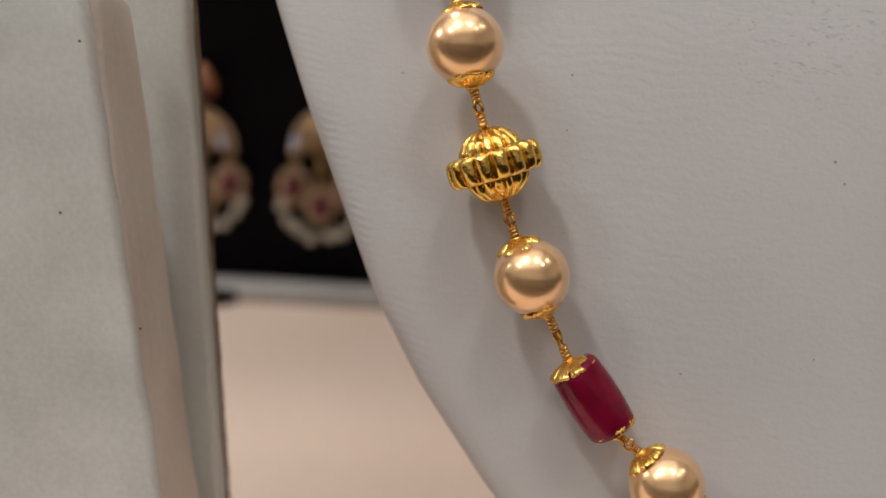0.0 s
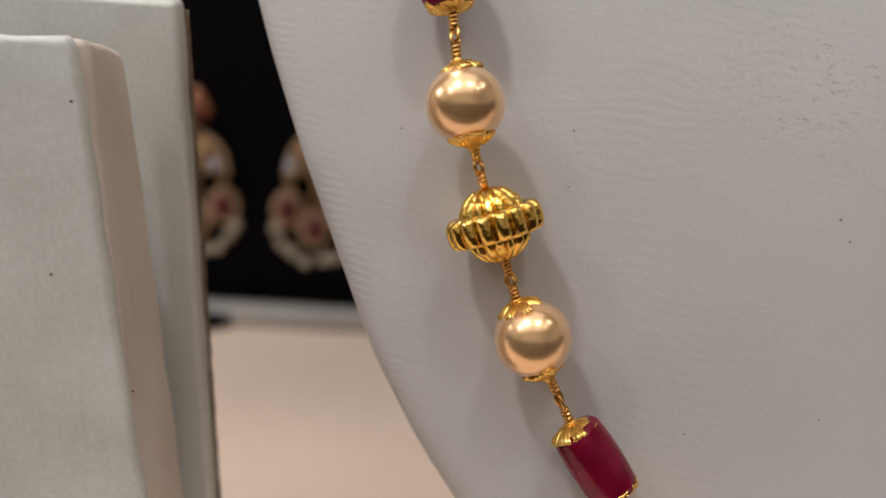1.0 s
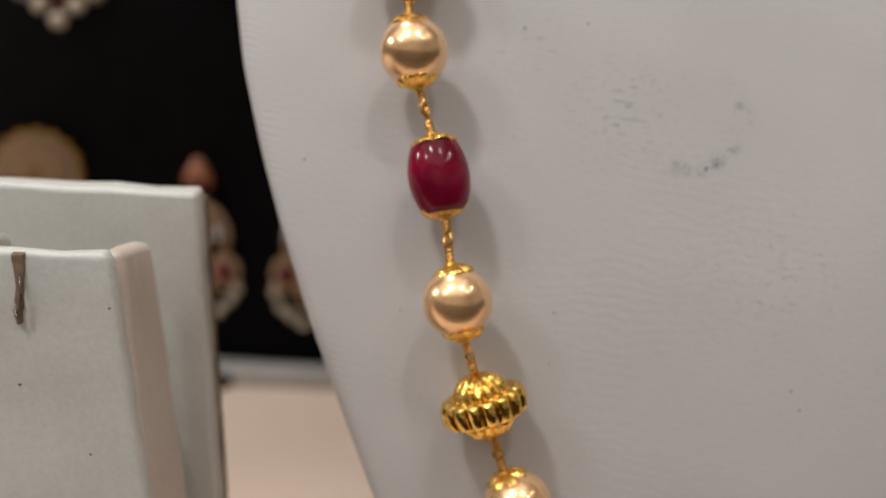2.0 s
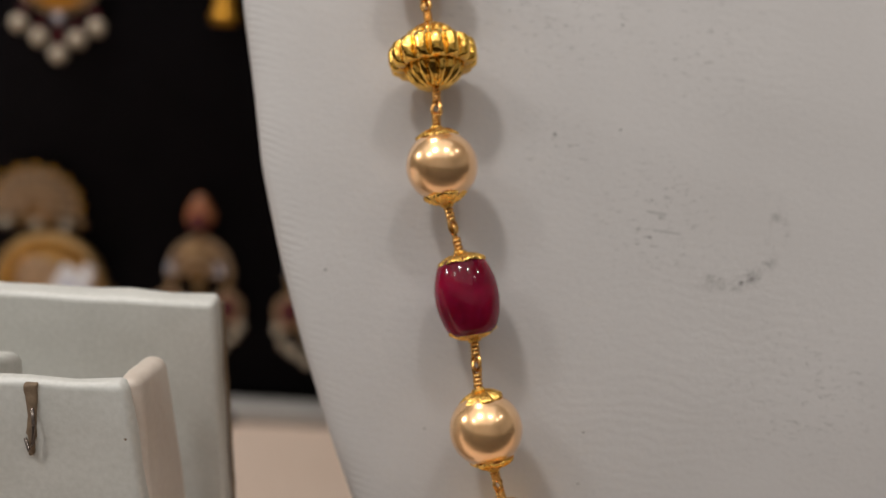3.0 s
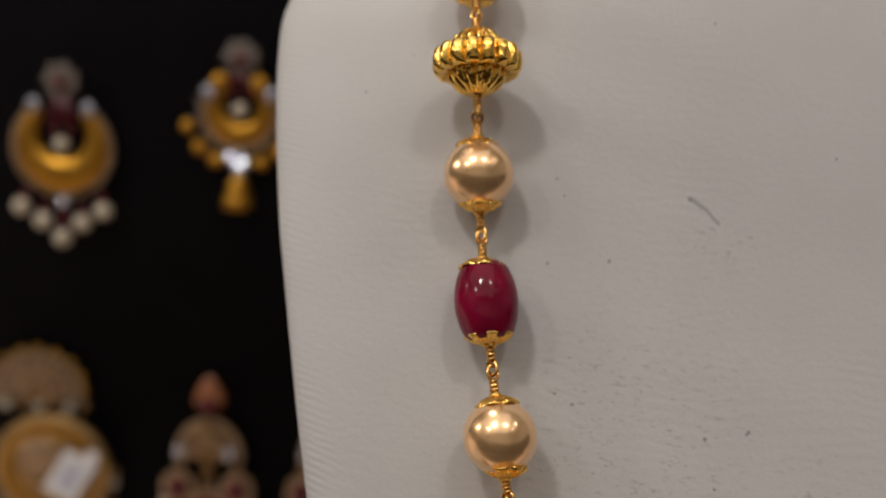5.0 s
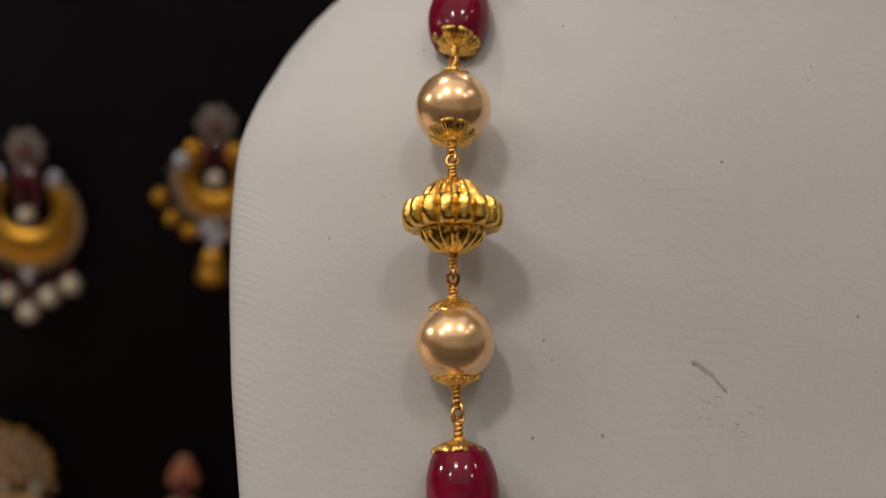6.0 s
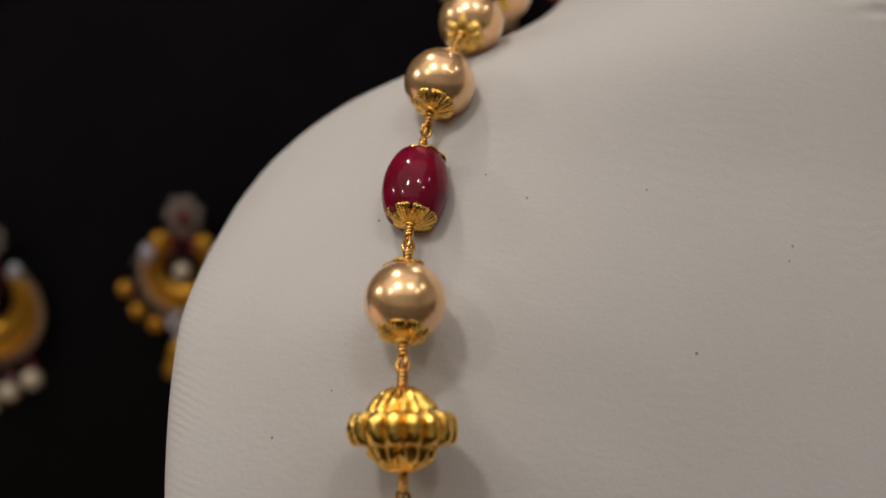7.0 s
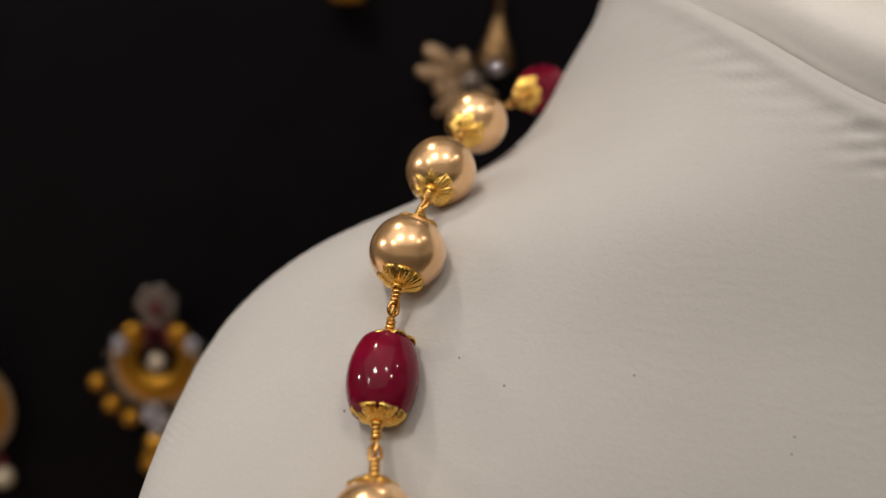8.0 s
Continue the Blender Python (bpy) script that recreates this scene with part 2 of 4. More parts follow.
# dark specks, scuffed patches and a smudged ring on the bust: across, up along the bust, size
SPECKS = [
    (0.0362, 0.0023, 0.00032), (0.013, 0.0015, 0.0003), (-0.003, 0.0238, 0.00042), (0.0382, 0.1322, 0.0004),
    (-0.0138, 0.1185, 0.0004), (-0.0027, 0.1476, 0.00035), (0.0235, 0.095, 0.0005), (0.0439, 0.0714, 0.0004),
    (0.0188, 0.0741, 0.00045), (0.0584, 0.0255, 0.0005), (0.0445, 0.0314, 0.0004),
    (0.0359, -0.0052, 0.0003), (0.0539, -0.0373, 0.0003), (0.0727, -0.0074, 0.0004), (0.0742, -0.0103, 0.0004),
    (0.0721, -0.0343, 0.0003), (0.0165, 0.1042, 0.0003), (0.0153, 0.1067, 0.0003), (0.0297, 0.0459, 0.0005),
    (0.0395, 0.0472, 0.0004), (0.0379, 0.0704, 0.0005), (0.0442, 0.0717, 0.0005), (-0.0069, 0.1247, 0.00025),
    (0.0167, 0.1515, 0.0003), (0.0322, 0.1533, 0.0003), (0.0351, 0.1049, 0.0005),
    (0.0145, 0.0941, 0.0004), (0.0162, 0.0755, 0.0004), (0.0393, 0.0636, 0.0005), (0.0569, 0.1126, 0.0004),
    (0.0507, 0.1468, 0.0003), (0.0113, 0.1547, 0.0003), (0.0502, 0.1448, 0.0003), (0.0582, 0.0254, 0.0007),
]
SCUFFS = [(0.027, 0.072, 0.026, 0.42), (0.046, 0.034, 0.014, 0.45), (0.068, 0.010, 0.016, 0.4), (0.040, 0.098, 0.008, 0.5), (0.030, 0.044, 0.010, 0.3), (0.052, 0.060, 0.015, 0.35)]
SCRATCHES = [(0.0349, 0.1052, 0.0378, 0.1034, 0.00050, 0.42), (0.0374, 0.1037, 0.0396, 0.1014, 0.00034, 0.45), (0.0438, 0.0352, 0.0470, 0.0349, 0.00028, 0.30), (0.0448, 0.0325, 0.0492, 0.0321, 0.00026, 0.28)]
RINGS = [(0.0545, 0.0345, 0.0092, 0.0022, 0.75)]
LEATHER = bust_leather()


# ---- building blocks ----
def part(name, bm, mat, parent=None, label="", smooth=True, m=None):
    """Links a bmesh as one mesh object, under a thing or a part where one is given."""
    me = bpy.data.meshes.new(name)
    bm.normal_update()
    bm.to_mesh(me)
    bm.free()
    me.materials.append(mat)
    if smooth:
        me.shade_smooth()
    return put(name, me, parent, label, m)


def put(name, me, parent=None, label="", m=None):
    ob = new(name, me)
    ob.parent = parent
    if m is not None:
        ob.matrix_basis = m
    return tagged(ob, label)


def thing(name, m, label, category, group=""):
    ob = new(name)
    ob.empty_display_size = 0.01
    ob.matrix_basis = m
    return tagged(ob, label, category, group)


def lathe(bm, profile, seg, rib=None, m=None, closed=False):
    """Turns (radius, height) about z; rib(angle, i) scales the radius."""
    rings = []
    for i, (r, z) in enumerate(profile):
        ring = []
        for j in range(seg):
            a = 2 * math.pi * j / seg
            k = rib(a, i) if rib else 1.0
            v = Vector((r * k * math.cos(a), r * k * math.sin(a), z))
            ring.append(bm.verts.new(m @ v if m else v))
        rings.append(ring)
    pairs = list(zip(rings, rings[1:])) + ([(rings[-1], rings[0])] if closed else [])
    for lo, hi in pairs:
        for j in range(seg):
            bm.faces.new((lo[j], lo[(j + 1) % seg], hi[(j + 1) % seg], hi[j]))
    if not closed:
        if profile[0][0] > 1e-6:
            bm.faces.new(rings[0][::-1])
        if profile[-1][0] > 1e-6:
            bm.faces.new(rings[-1])
    return rings


def tube(bm, pts, r, seg=8, closed=False):
    """A round wire along points."""
    n = len(pts)
    rings, up = [], None
    for i, p in enumerate(pts):
        a = pts[(i - 1) % n] if closed or i else p
        b = pts[(i + 1) % n] if closed or i < n - 1 else p
        d = (b - a).normalized()
        if up is None:
            up = d.orthogonal().normalized()
        up = (up - d * up.dot(d)).normalized()
        side = d.cross(up)
        rings.append([bm.verts.new(p + r * (math.cos(2 * math.pi * j / seg) * up + math.sin(2 * math.pi * j / seg) * side)) for j in range(seg)])
    for i in range(n if closed else n - 1):
        lo, hi = rings[i], rings[(i + 1) % n]
        for j in range(seg):
            bm.faces.new((lo[j], lo[(j + 1) % seg], hi[(j + 1) % seg], hi[j]))
    if not closed:
        bm.faces.new(rings[0][::-1])
        bm.faces.new(rings[-1])


def ball(bm, r, at=(0, 0, 0), seg=20, squash=(1, 1, 1)):
    bmesh.ops.create_uvsphere(bm, u_segments=seg, v_segments=max(8, seg // 2), radius=r, matrix=Matrix.Translation(at) @ Matrix.Diagonal((*squash, 1)))


def box(bm, lo, hi, bevel=0.0, seg=3):
    c = [(a + b) / 2 for a, b in zip(lo, hi)]
    s = [b - a for a, b in zip(lo, hi)]
    made = bmesh.ops.create_cube(bm, size=1, matrix=Matrix.Translation(c) @ Matrix.Diagonal((*s, 1)))
    if bevel:
        edges = list({e for v in made["verts"] for e in v.link_edges})
        bmesh.ops.bevel(bm, geom=edges, offset=bevel, segments=seg, affect="EDGES", profile=0.5)


def curve(keys, at, soft=5):
    """Smooth values through (place, value) keys."""
    x = np.linspace(keys[0][0], keys[-1][0], 400)
    y = np.interp(x, [k[0] for k in keys], [k[1] for k in keys])
    k = np.hanning(2 * soft + 3)[1:-1]
    pad = np.concatenate([2 * y[0] - y[soft:0:-1], y, 2 * y[-1] - y[-2:-soft - 2:-1]])
    return np.interp(at, x, np.convolve(pad, k / k.sum(), "valid"))


# ---- room ----
TABLE = 0.936


def room():
    x0, x1, y0, y1, h = -2.4, 2.4, -2.0, 2.2, 2.75
    for name, lo, hi, mat in (
        ("floor", (x0, y0, -0.1), (x1, y1, 0), FLOORTILE),
        ("ceiling", (x0, y0, h), (x1, y1, h + 0.1), CEILPAINT),
        ("wall_south", (x0, y0 - 0.1, 0), (x1, y0, h), CEILPAINT),
        ("wall_north", (x0, y1, 0), (x1, y1 + 0.1, h), CEILPAINT),
        ("wall_west", (x0 - 0.1, y0, 0), (x0, y1, h), CEILPAINT),
        ("wall_east", (x1, y0, 0), (x1 + 0.1, y1, h), CEILPAINT),
        # unseen dark panels, added along the walls to darken the beads' reflections
        ("reflection_panel_south", (x0 + 0.03, y0, 0), (x1 - 0.03, y0 + 0.03, 1.52), REFLECTDARK),
        ("reflection_panel_north", (x0 + 0.03, y1 - 0.03, 0), (x1 - 0.03, y1, 1.52), REFLECTDARK),
        ("reflection_panel_west", (x0, y0, 0), (x0 + 0.03, y1, 1.52), REFLECTDARK),
        ("reflection_panel_east", (x1 - 0.03, y0, 0), (x1, y1, 1.52), REFLECTDARK),
    ):
        bm = bmesh.new()
        box(bm, lo, hi)
        tagged(part(name, bm, mat, smooth=False), kind="structure")


room()


def counter():
    t = thing("counter", pose(0, 0, 0), "cream laminate showroom counter under the jewellery displays", "counter")
    bm = bmesh.new()
    box(bm, (-0.9, 0.04, TABLE - 0.03), (0.9, 0.75, TABLE), 0.004)
    part("counter_top", bm, CREAM, t, "smooth cream laminate top")
    bm = bmesh.new()
    box(bm, (-0.86, 0.09, 0.0), (0.86, 0.72, TABLE - 0.03), 0.003)
    part("base", bm, COUNTERWOOD, t, "dark wooden base")


counter()

# ---- display bust ----
LEAN = 24.478
BUST = Matrix.Translation((0, 0.15663, 1.05)) @ Matrix.Rotation(radians(-LEAN), 4, "X")
XC = 0.082
FOOT, CUT = -0.125, 0.162
LEFT = [(-0.13, 0.064), (-0.08, 0.050), (-0.0553, 0.0283), (-0.041, 0.0177), (-0.0288, 0.0106), (-0.0156, 0.005), (-0.0013, -0.001), (0.0125, -0.0062),
        (0.0255, -0.0105), (0.039, -0.0143), (0.051, -0.0165), (0.0664, -0.0198), (0.083, -0.0230), (0.0975, -0.0257), (0.112, -0.0277),
        (0.123, -0.0289), (0.133, -0.0296), (0.1435, -0.0288), (0.1525, -0.0272), (0.160, -0.0236), (0.166, -0.0184), (0.171, -0.0125), (0.175, -0.0058),
        (0.1785, 0.0018), (0.182, 0.0085), (0.1855, 0.0150), (0.190, 0.0212), (0.194, 0.0250), (0.199, 0.0285), (0.2075, 0.0325), (0.218, 0.0382), (0.235, 0.0430), (0.27, 0.045)]
FRONT = [(-0.13, 0.022), (-0.08, 0.014), (-0.055, 0.010), (-0.035, 0.0062), (-0.02, 0.0025), (-0.005, 0.0005), (0.01, -0.0015), (0.03, -0.002), (0.055, -0.002), (0.075, 0.0),
         (0.095, 0.002), (0.125, 0.002), (0.14, 0.0025), (0.152, 0.0045), (0.168, 0.006), (0.185, 0.0085), (0.21, 0.011), (0.27, 0.014)]
DEEP = [(-0.13, 0.009), (0.07, 0.009), (0.1, 0.010), (0.1185, 0.013), (0.136, 0.021), (0.148, 0.040), (0.155, 0.049), (0.168, 0.050), (0.185, 0.048), (0.27, 0.043)]
BACK = [(-0.13, 0.004), (0.10, 0.005), (0.15, 0.012), (0.175, 0.030), (0.195, 0.042), (0.27, 0.042)]
POWER = [(-0.13, 5.0), (0.08, 4.6), (0.105, 3.4), (0.125, 2.6), (0.17, 2.4), (0.19, 2.1), (0.27, 2.0)]


def bust_ring(s, a):
    """A point of the bust's skin at height s and angle a; the front is where sin(a) is positive."""
    w = XC - float(curve(LEFT, s, 3))
    p = float(curve(POWER, s))
    c, q = math.cos(a), math.sin(a)
    x = XC + w * math.copysign(abs(c) ** (2 / p), c)
    f, d, k = (float(curve(t, s, r)) for t, r in ((FRONT, 24), (DEEP, 14), (BACK, 10)))
    n = f + d * (1 - abs(q) ** (2 / p)) if q >= 0 else f + d + k * abs(q) ** (2 / p)
    return Vector((x, n, s))


def bust_table(s):
    """Everything that bust_ring needs, for many heights at once."""
    return [curve(LEFT, s, 3), curve(POWER, s), curve(FRONT, s, 24), curve(DEEP, s, 14), curve(BACK, s, 10)]


def bust():
    t = thing("necklace_bust", BUST, "white leatherette necklace bust with soiled, scuffed chest", "display bust")
    front, back = 220, 50
    k = np.linspace(0, 1, front, endpoint=False)
    angles = np.concatenate([math.pi * (0.5 - 0.5 * np.cos(math.pi * k)) * 0.55 + math.pi * k * 0.45, math.pi + math.pi * np.linspace(0, 1, back, endpoint=False)])
    n_a = len(angles)
    # height of the cut neck for each angle, on a plane that rises to the back
    tops = []
    for a in angles:
        s = 0.2
        for _ in range(60):
            s = 0.65 * s + 0.35 * (0.1890 + 0.040 * (1 - math.exp(-(bust_ring(s, a).y - 0.011) / 0.025)))
        tops.append(s)
    low = np.linspace(FOOT, CUT, 150)
    up = np.linspace(0, 1, 60)[1:]
    grid_s = np.zeros((len(low) + len(up), n_a))
    grid_s[:len(low)] = low[:, None]
    grid_s[len(low):] = CUT + (np.array(tops)[None, :] - CUT) * up[:, None]
    left, power, f, d, b = (v.reshape(grid_s.shape) for v in bust_table(grid_s.ravel()))
    c, q = np.cos(angles)[None, :], np.sin(angles)[None, :]
    x = XC + (XC - left) * np.sign(c) * np.abs(c) ** (2 / power)
    n = np.where(q >= 0, f + d * (1 - np.abs(q) ** (2 / power)), f + d + b * np.abs(q) ** (2 / power))
    # the front of the neck stands more upright than the chest
    n = n - 0.004 * np.clip((grid_s - 0.156) / 0.034, 0, 1.3) ** 1.4 * np.clip(1 - (np.abs(c) / 0.9) ** 2, 0, 1) * (q >= 0)
    # fold marks under the neck's rim
    below = np.array(tops)[None, :] - grid_s
    wave = np.sin(grid_s * 2300 + 1.3 * np.sin(x * 260)) + 0.7 * np.sin(grid_s * 1370 + 40 * x) * np.sin(x * 700 + 2)
    fold = 0.00027 * wave * np.exp(-((below - 0.0044) / 0.0026) ** 2) * np.clip((np.abs(c) - 0.02) * 6, 0, 1) * (np.abs(c) < 0.985) * (0.6 + 0.4 * np.sin(x * 430))
    n = n - fold * (q > 0) - 0.0006 * np.exp(-((below - 0.0012) / 0.0012) ** 2) * (q > 0)
    bm = bmesh.new()
    edge = bm.verts.layers.float.new("edge")
    u = np.abs(x - XC) / (XC - left)
    mark = np.clip((u - 0.935) / 0.045, 0, 1) * (q >= 0)
    rows = []
    for i in range(grid_s.shape[0]):
        row = []
        for j in range(n_a):
            v = bm.verts.new((x[i, j], n[i, j], grid_s[i, j]))
            v[edge] = float(mark[i, j])
            row.append(v)
        rows.append(row)
    # rim turned over and down
    rim = np.stack([x[-1], n[-1], grid_s[-1]], 1)
    mid = Vector((XC, float(rim[:, 1].mean()), float(rim[:, 2].mean())))
    lift = Vector((0, -0.67, 0.74))
    for k_, h in ((0.985, 0.0006), (0.965, 0.0004), (0.953, -0.0008), (0.949, -0.006)):
        rows.append([bm.verts.new(mid + (Vector(p) - mid) * k_ + lift * h) for p in rim])
    for lo, hi in zip(rows, rows[1:]):
        for j in range(n_a):
            bm.faces.new((lo[j], hi[j], hi[(j + 1) % n_a], lo[(j + 1) % n_a]))
    bm.faces.new(rows[0])
    bmesh.ops.recalc_face_normals(bm, faces=bm.faces)
    part("body", bm, LEATHER, t)
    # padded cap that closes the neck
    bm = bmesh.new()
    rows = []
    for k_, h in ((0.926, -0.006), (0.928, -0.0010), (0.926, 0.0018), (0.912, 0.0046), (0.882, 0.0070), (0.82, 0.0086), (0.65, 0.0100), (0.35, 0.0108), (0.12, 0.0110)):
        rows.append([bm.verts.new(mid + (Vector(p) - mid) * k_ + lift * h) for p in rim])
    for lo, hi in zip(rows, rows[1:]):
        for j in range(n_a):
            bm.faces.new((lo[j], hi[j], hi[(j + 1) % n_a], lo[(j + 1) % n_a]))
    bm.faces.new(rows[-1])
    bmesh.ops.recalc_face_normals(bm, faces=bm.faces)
    part("neck_cap", bm, LITWHITE, t, "padded white cap set in the neck's rim")
    # easel leg behind, down to the counter
    bm = bmesh.new()
    foot = BUST.inverted() @ Vector((XC, 0.30, TABLE))
    top = Vector((XC, 0.016, 0.06))
    for dx in (-0.02, 0.02):
        tube(bm, [top + Vector((dx * 0.5, 0, 0)), foot + Vector((dx, 0, 0.0))], 0.003, 8)
    part("easel_leg", bm, TRIMWHITE, t, "thin white prop behind")


bust()


# ---- necklace ----
NECK = thing("necklace", BUST, "long necklace of champagne pearls, ruby and gold beads on white bust", "necklace")
PEARL_R = 0.00505


def pearl_mesh():
    bm = bmesh.new()
    bmesh.ops.create_uvsphere(bm, u_segments=48, v_segments=28, radius=PEARL_R)
    return bm


def cap_mesh(r_in, r_out, sink, petals=9, flare=0.0):
    """A scalloped flower cap whose open side looks down, with its crown at z = 0."""
    bm = bmesh.new()
    seg = petals * 26
    steps = 9
    top, under = [], []
    for i in range(steps):
        f = i / (steps - 1)
        r = r_in + (r_out - r_in) * f
        z = -sink * (f ** 2.0) + flare * max(0, f - 0.75)
        top.append((r, z, f))
    rings = []
    for shell in (0, 1):
        for r, z, f in (top if shell == 0 else top[::-1]):
            ring = []
            for j in range(seg):
                a = 2 * math.pi * j / seg
                lobe = abs(math.cos(a * petals / 2))
                k = 1 + 0.11 * f ** 3 * (lobe ** 0.55 - 0.6)
                h = z + 0.00042 * f * (lobe ** 0.7 - 0.5) + 0.00008 * f * math.cos(5 * petals * a) + (0.0 if shell == 0 else -0.00030)
                ring.append(bm.verts.new((r * k * math.cos(a), r * k * math.sin(a), h)))
            rings.append(ring)
    for lo, hi in zip(rings, rings[1:] + rings[:1]):
        for j in range(seg):
            bm.faces.new((lo[j], lo[(j + 1) % seg], hi[(j + 1) % seg], hi[j]))
    # beaded collar in the middle
    loop = [Vector((r_in * 1.15 * math.cos(a), r_in * 1.15 * math.sin(a), 0.00016)) for a in np.linspace(0, 2 * math.pi, 20, endpoint=False)]
    tube(bm, loop, 0.00026, 8, True)
    bmesh.ops.recalc_face_normals(bm, faces=bm.faces)
    return bm


def gold_mesh():
    """A lantern bead: a ribbed dome above and below a wider belt of lobes."""
    bm = bmesh.new()
    lobes = 16
    seg = lobes * 14
    prof = []
    for i in range(15):
        f = i / 14
        prof.append((0.0008 + 0.0034 * math.sin(f * math.pi / 2) ** 1.0, 0.0048 - 0.0032 * (1 - math.cos(f * math.pi / 2)) ** 0.85, "d"))
    belt = []
    for i in range(19):
        a = math.pi * (0.5 - i / 18)
        belt.append((0.0043 + 0.0021 * max(0.0, math.cos(a)) ** 0.36, 0.0019 * math.sin(a), "b"))
    full = prof + belt + [(r, -z, k) for r, z, k in prof[::-1]]

    def rib(a, i):
        r, z, kind = full[i]
        lobe = abs(math.cos(a * lobes / 2))
        if kind == "b":
            out = (r - 0.0043) / 0.0021
            return 1 - 0.24 * out * (1 - lobe ** 0.36)
        half = abs(math.cos(a * lobes / 2 + math.pi / 2))
        body = min(1.0, (r - 0.0008) / 0.0020)
        return 1 - 0.20 * body * (1 - half ** 0.5)

    lathe(bm, [(r, z) for r, z, _ in full], seg, rib)
    for v in bm.verts:
        dome = 1.0 if abs(v.co.z) > 0.0019 else 0.55
        v.co += dome * (0.00015 * noise.noise_vector(v.co * 900) + 0.00009 * noise.noise_vector(v.co * 2100))
    bmesh.ops.recalc_face_normals(bm, faces=bm.faces)
    return bm


def ruby_mesh(length, r_mid, r_end):
    bm = bmesh.new()
    prof = [(0.0004, -length / 2 - 0.0001)]
    for i in range(25):
        f = -1 + 2 * i / 24
        round_ = (1 - abs(f) ** 14) ** 0.5
        prof.append(((r_end + (r_mid - r_end) * (1 - f * f)) * (0.86 + 0.14 * round_), f * length / 2))
    prof.append((0.0004, length / 2 + 0.0001))
    lathe(bm, prof, 56)
    return bm


def loop_mesh(ring=0.00070, wire=0.00025):
    """A wire that leaves a bead at z = 0 with a wrapped shank and ends in an eye at z = 1 mm times its length."""
    bm = bmesh.new()
    shank = 0.0020
    tube(bm, [Vector((0, 0, -0.0008)), Vector((0, 0, shank))], wire, 8)
    wrap = []
    for i in range(61):
        a = i / 60 * 3.6 * 2 * math.pi
        wrap.append(Vector((0.00044 * math.cos(a), 0.00044 * math.sin(a), 0.0002 + 0.00175 * i / 60)))
    tube(bm, wrap, wire, 7)
    eye = []
    for i in range(33):
        a = -math.pi / 2 + 0.15 + (2 * math.pi - 0.3) * i / 32
        eye.append(Vector((ring * math.cos(a), 0.00018 * (i / 16 - 1), shank + ring + ring * 1.25 * math.sin(a))))
    tube(bm, eye, wire, 8)
    return bm


def shared(name, bm, mat):
    me = bpy.data.meshes.new(name)
    bm.normal_update()
    bm.to_mesh(me)
    bm.free()
    me.materials.append(mat)
    me.shade_smooth()
    return me


M_PEARL = shared("pearl", pearl_mesh(), PEARL)
M_CAP = shared("bead_cap", cap_mesh(0.0006, 0.0030, 0.00130, 7), CAPGOLD)
M_RUBYCAP = shared("ruby_cap", cap_mesh(0.0006, 0.0033, 0.0013, 7), CAPGOLD)
M_GOLD = shared("gold_bead", gold_mesh(), GOLD)
M_BARREL = shared("ruby_barrel", ruby_mesh(0.0106, 0.0045, 0.0031), RUBY)
M_TUBE = shared("ruby_tube", ruby_mesh(0.0106, 0.00365, 0.0033), RUBY)
M_LOOP = shared("wire_loop", loop_mesh(), WIRE)
LOOP_LEN = 0.0020 + 0.00070 * 2.2

# kind, across, up along the bust, depth of the middle
BEADS = [
    ("pearl", 0.0516, -0.0520, 0.0030), ("tube", 0.0412, -0.0412, 0.0020), ("pearl", 0.0318, -0.0258, -0.0024), ("gold", 0.0260, -0.0117, -0.0051),
    ("pearl", 0.0213, 0.0027, -0.0088), ("barrel", 0.0177, 0.0207, -0.0086), ("pearl", 0.0131, 0.0385, -0.0098), ("gold", 0.0109, 0.0543, -0.0089),
    ("pearl", 0.0080, 0.0697, -0.0072), ("barrel", 0.0054, 0.0877, -0.0036), ("pearl", 0.0034, 0.1057, -0.0018), ("gold", 0.0020, 0.1212, -0.0043),
    ("pearl", 0.0014, 0.1360, 0.0005), ("barrel", 0.0019, 0.1519, 0.0110), ("pearl", 0.0044, 0.1681, 0.0161), ("pearl", 0.0089, 0.1811, 0.0258),
    ("pearl", 0.0150, 0.1925, 0.0407), ("barrel", 0.0286, 0.2046, 0.0610),
]
HALF = {"pearl": PEARL_R + 0.0003, "gold": 0.0048, "barrel": 0.0053 + 0.0007, "tube": 0.0053 + 0.0007}


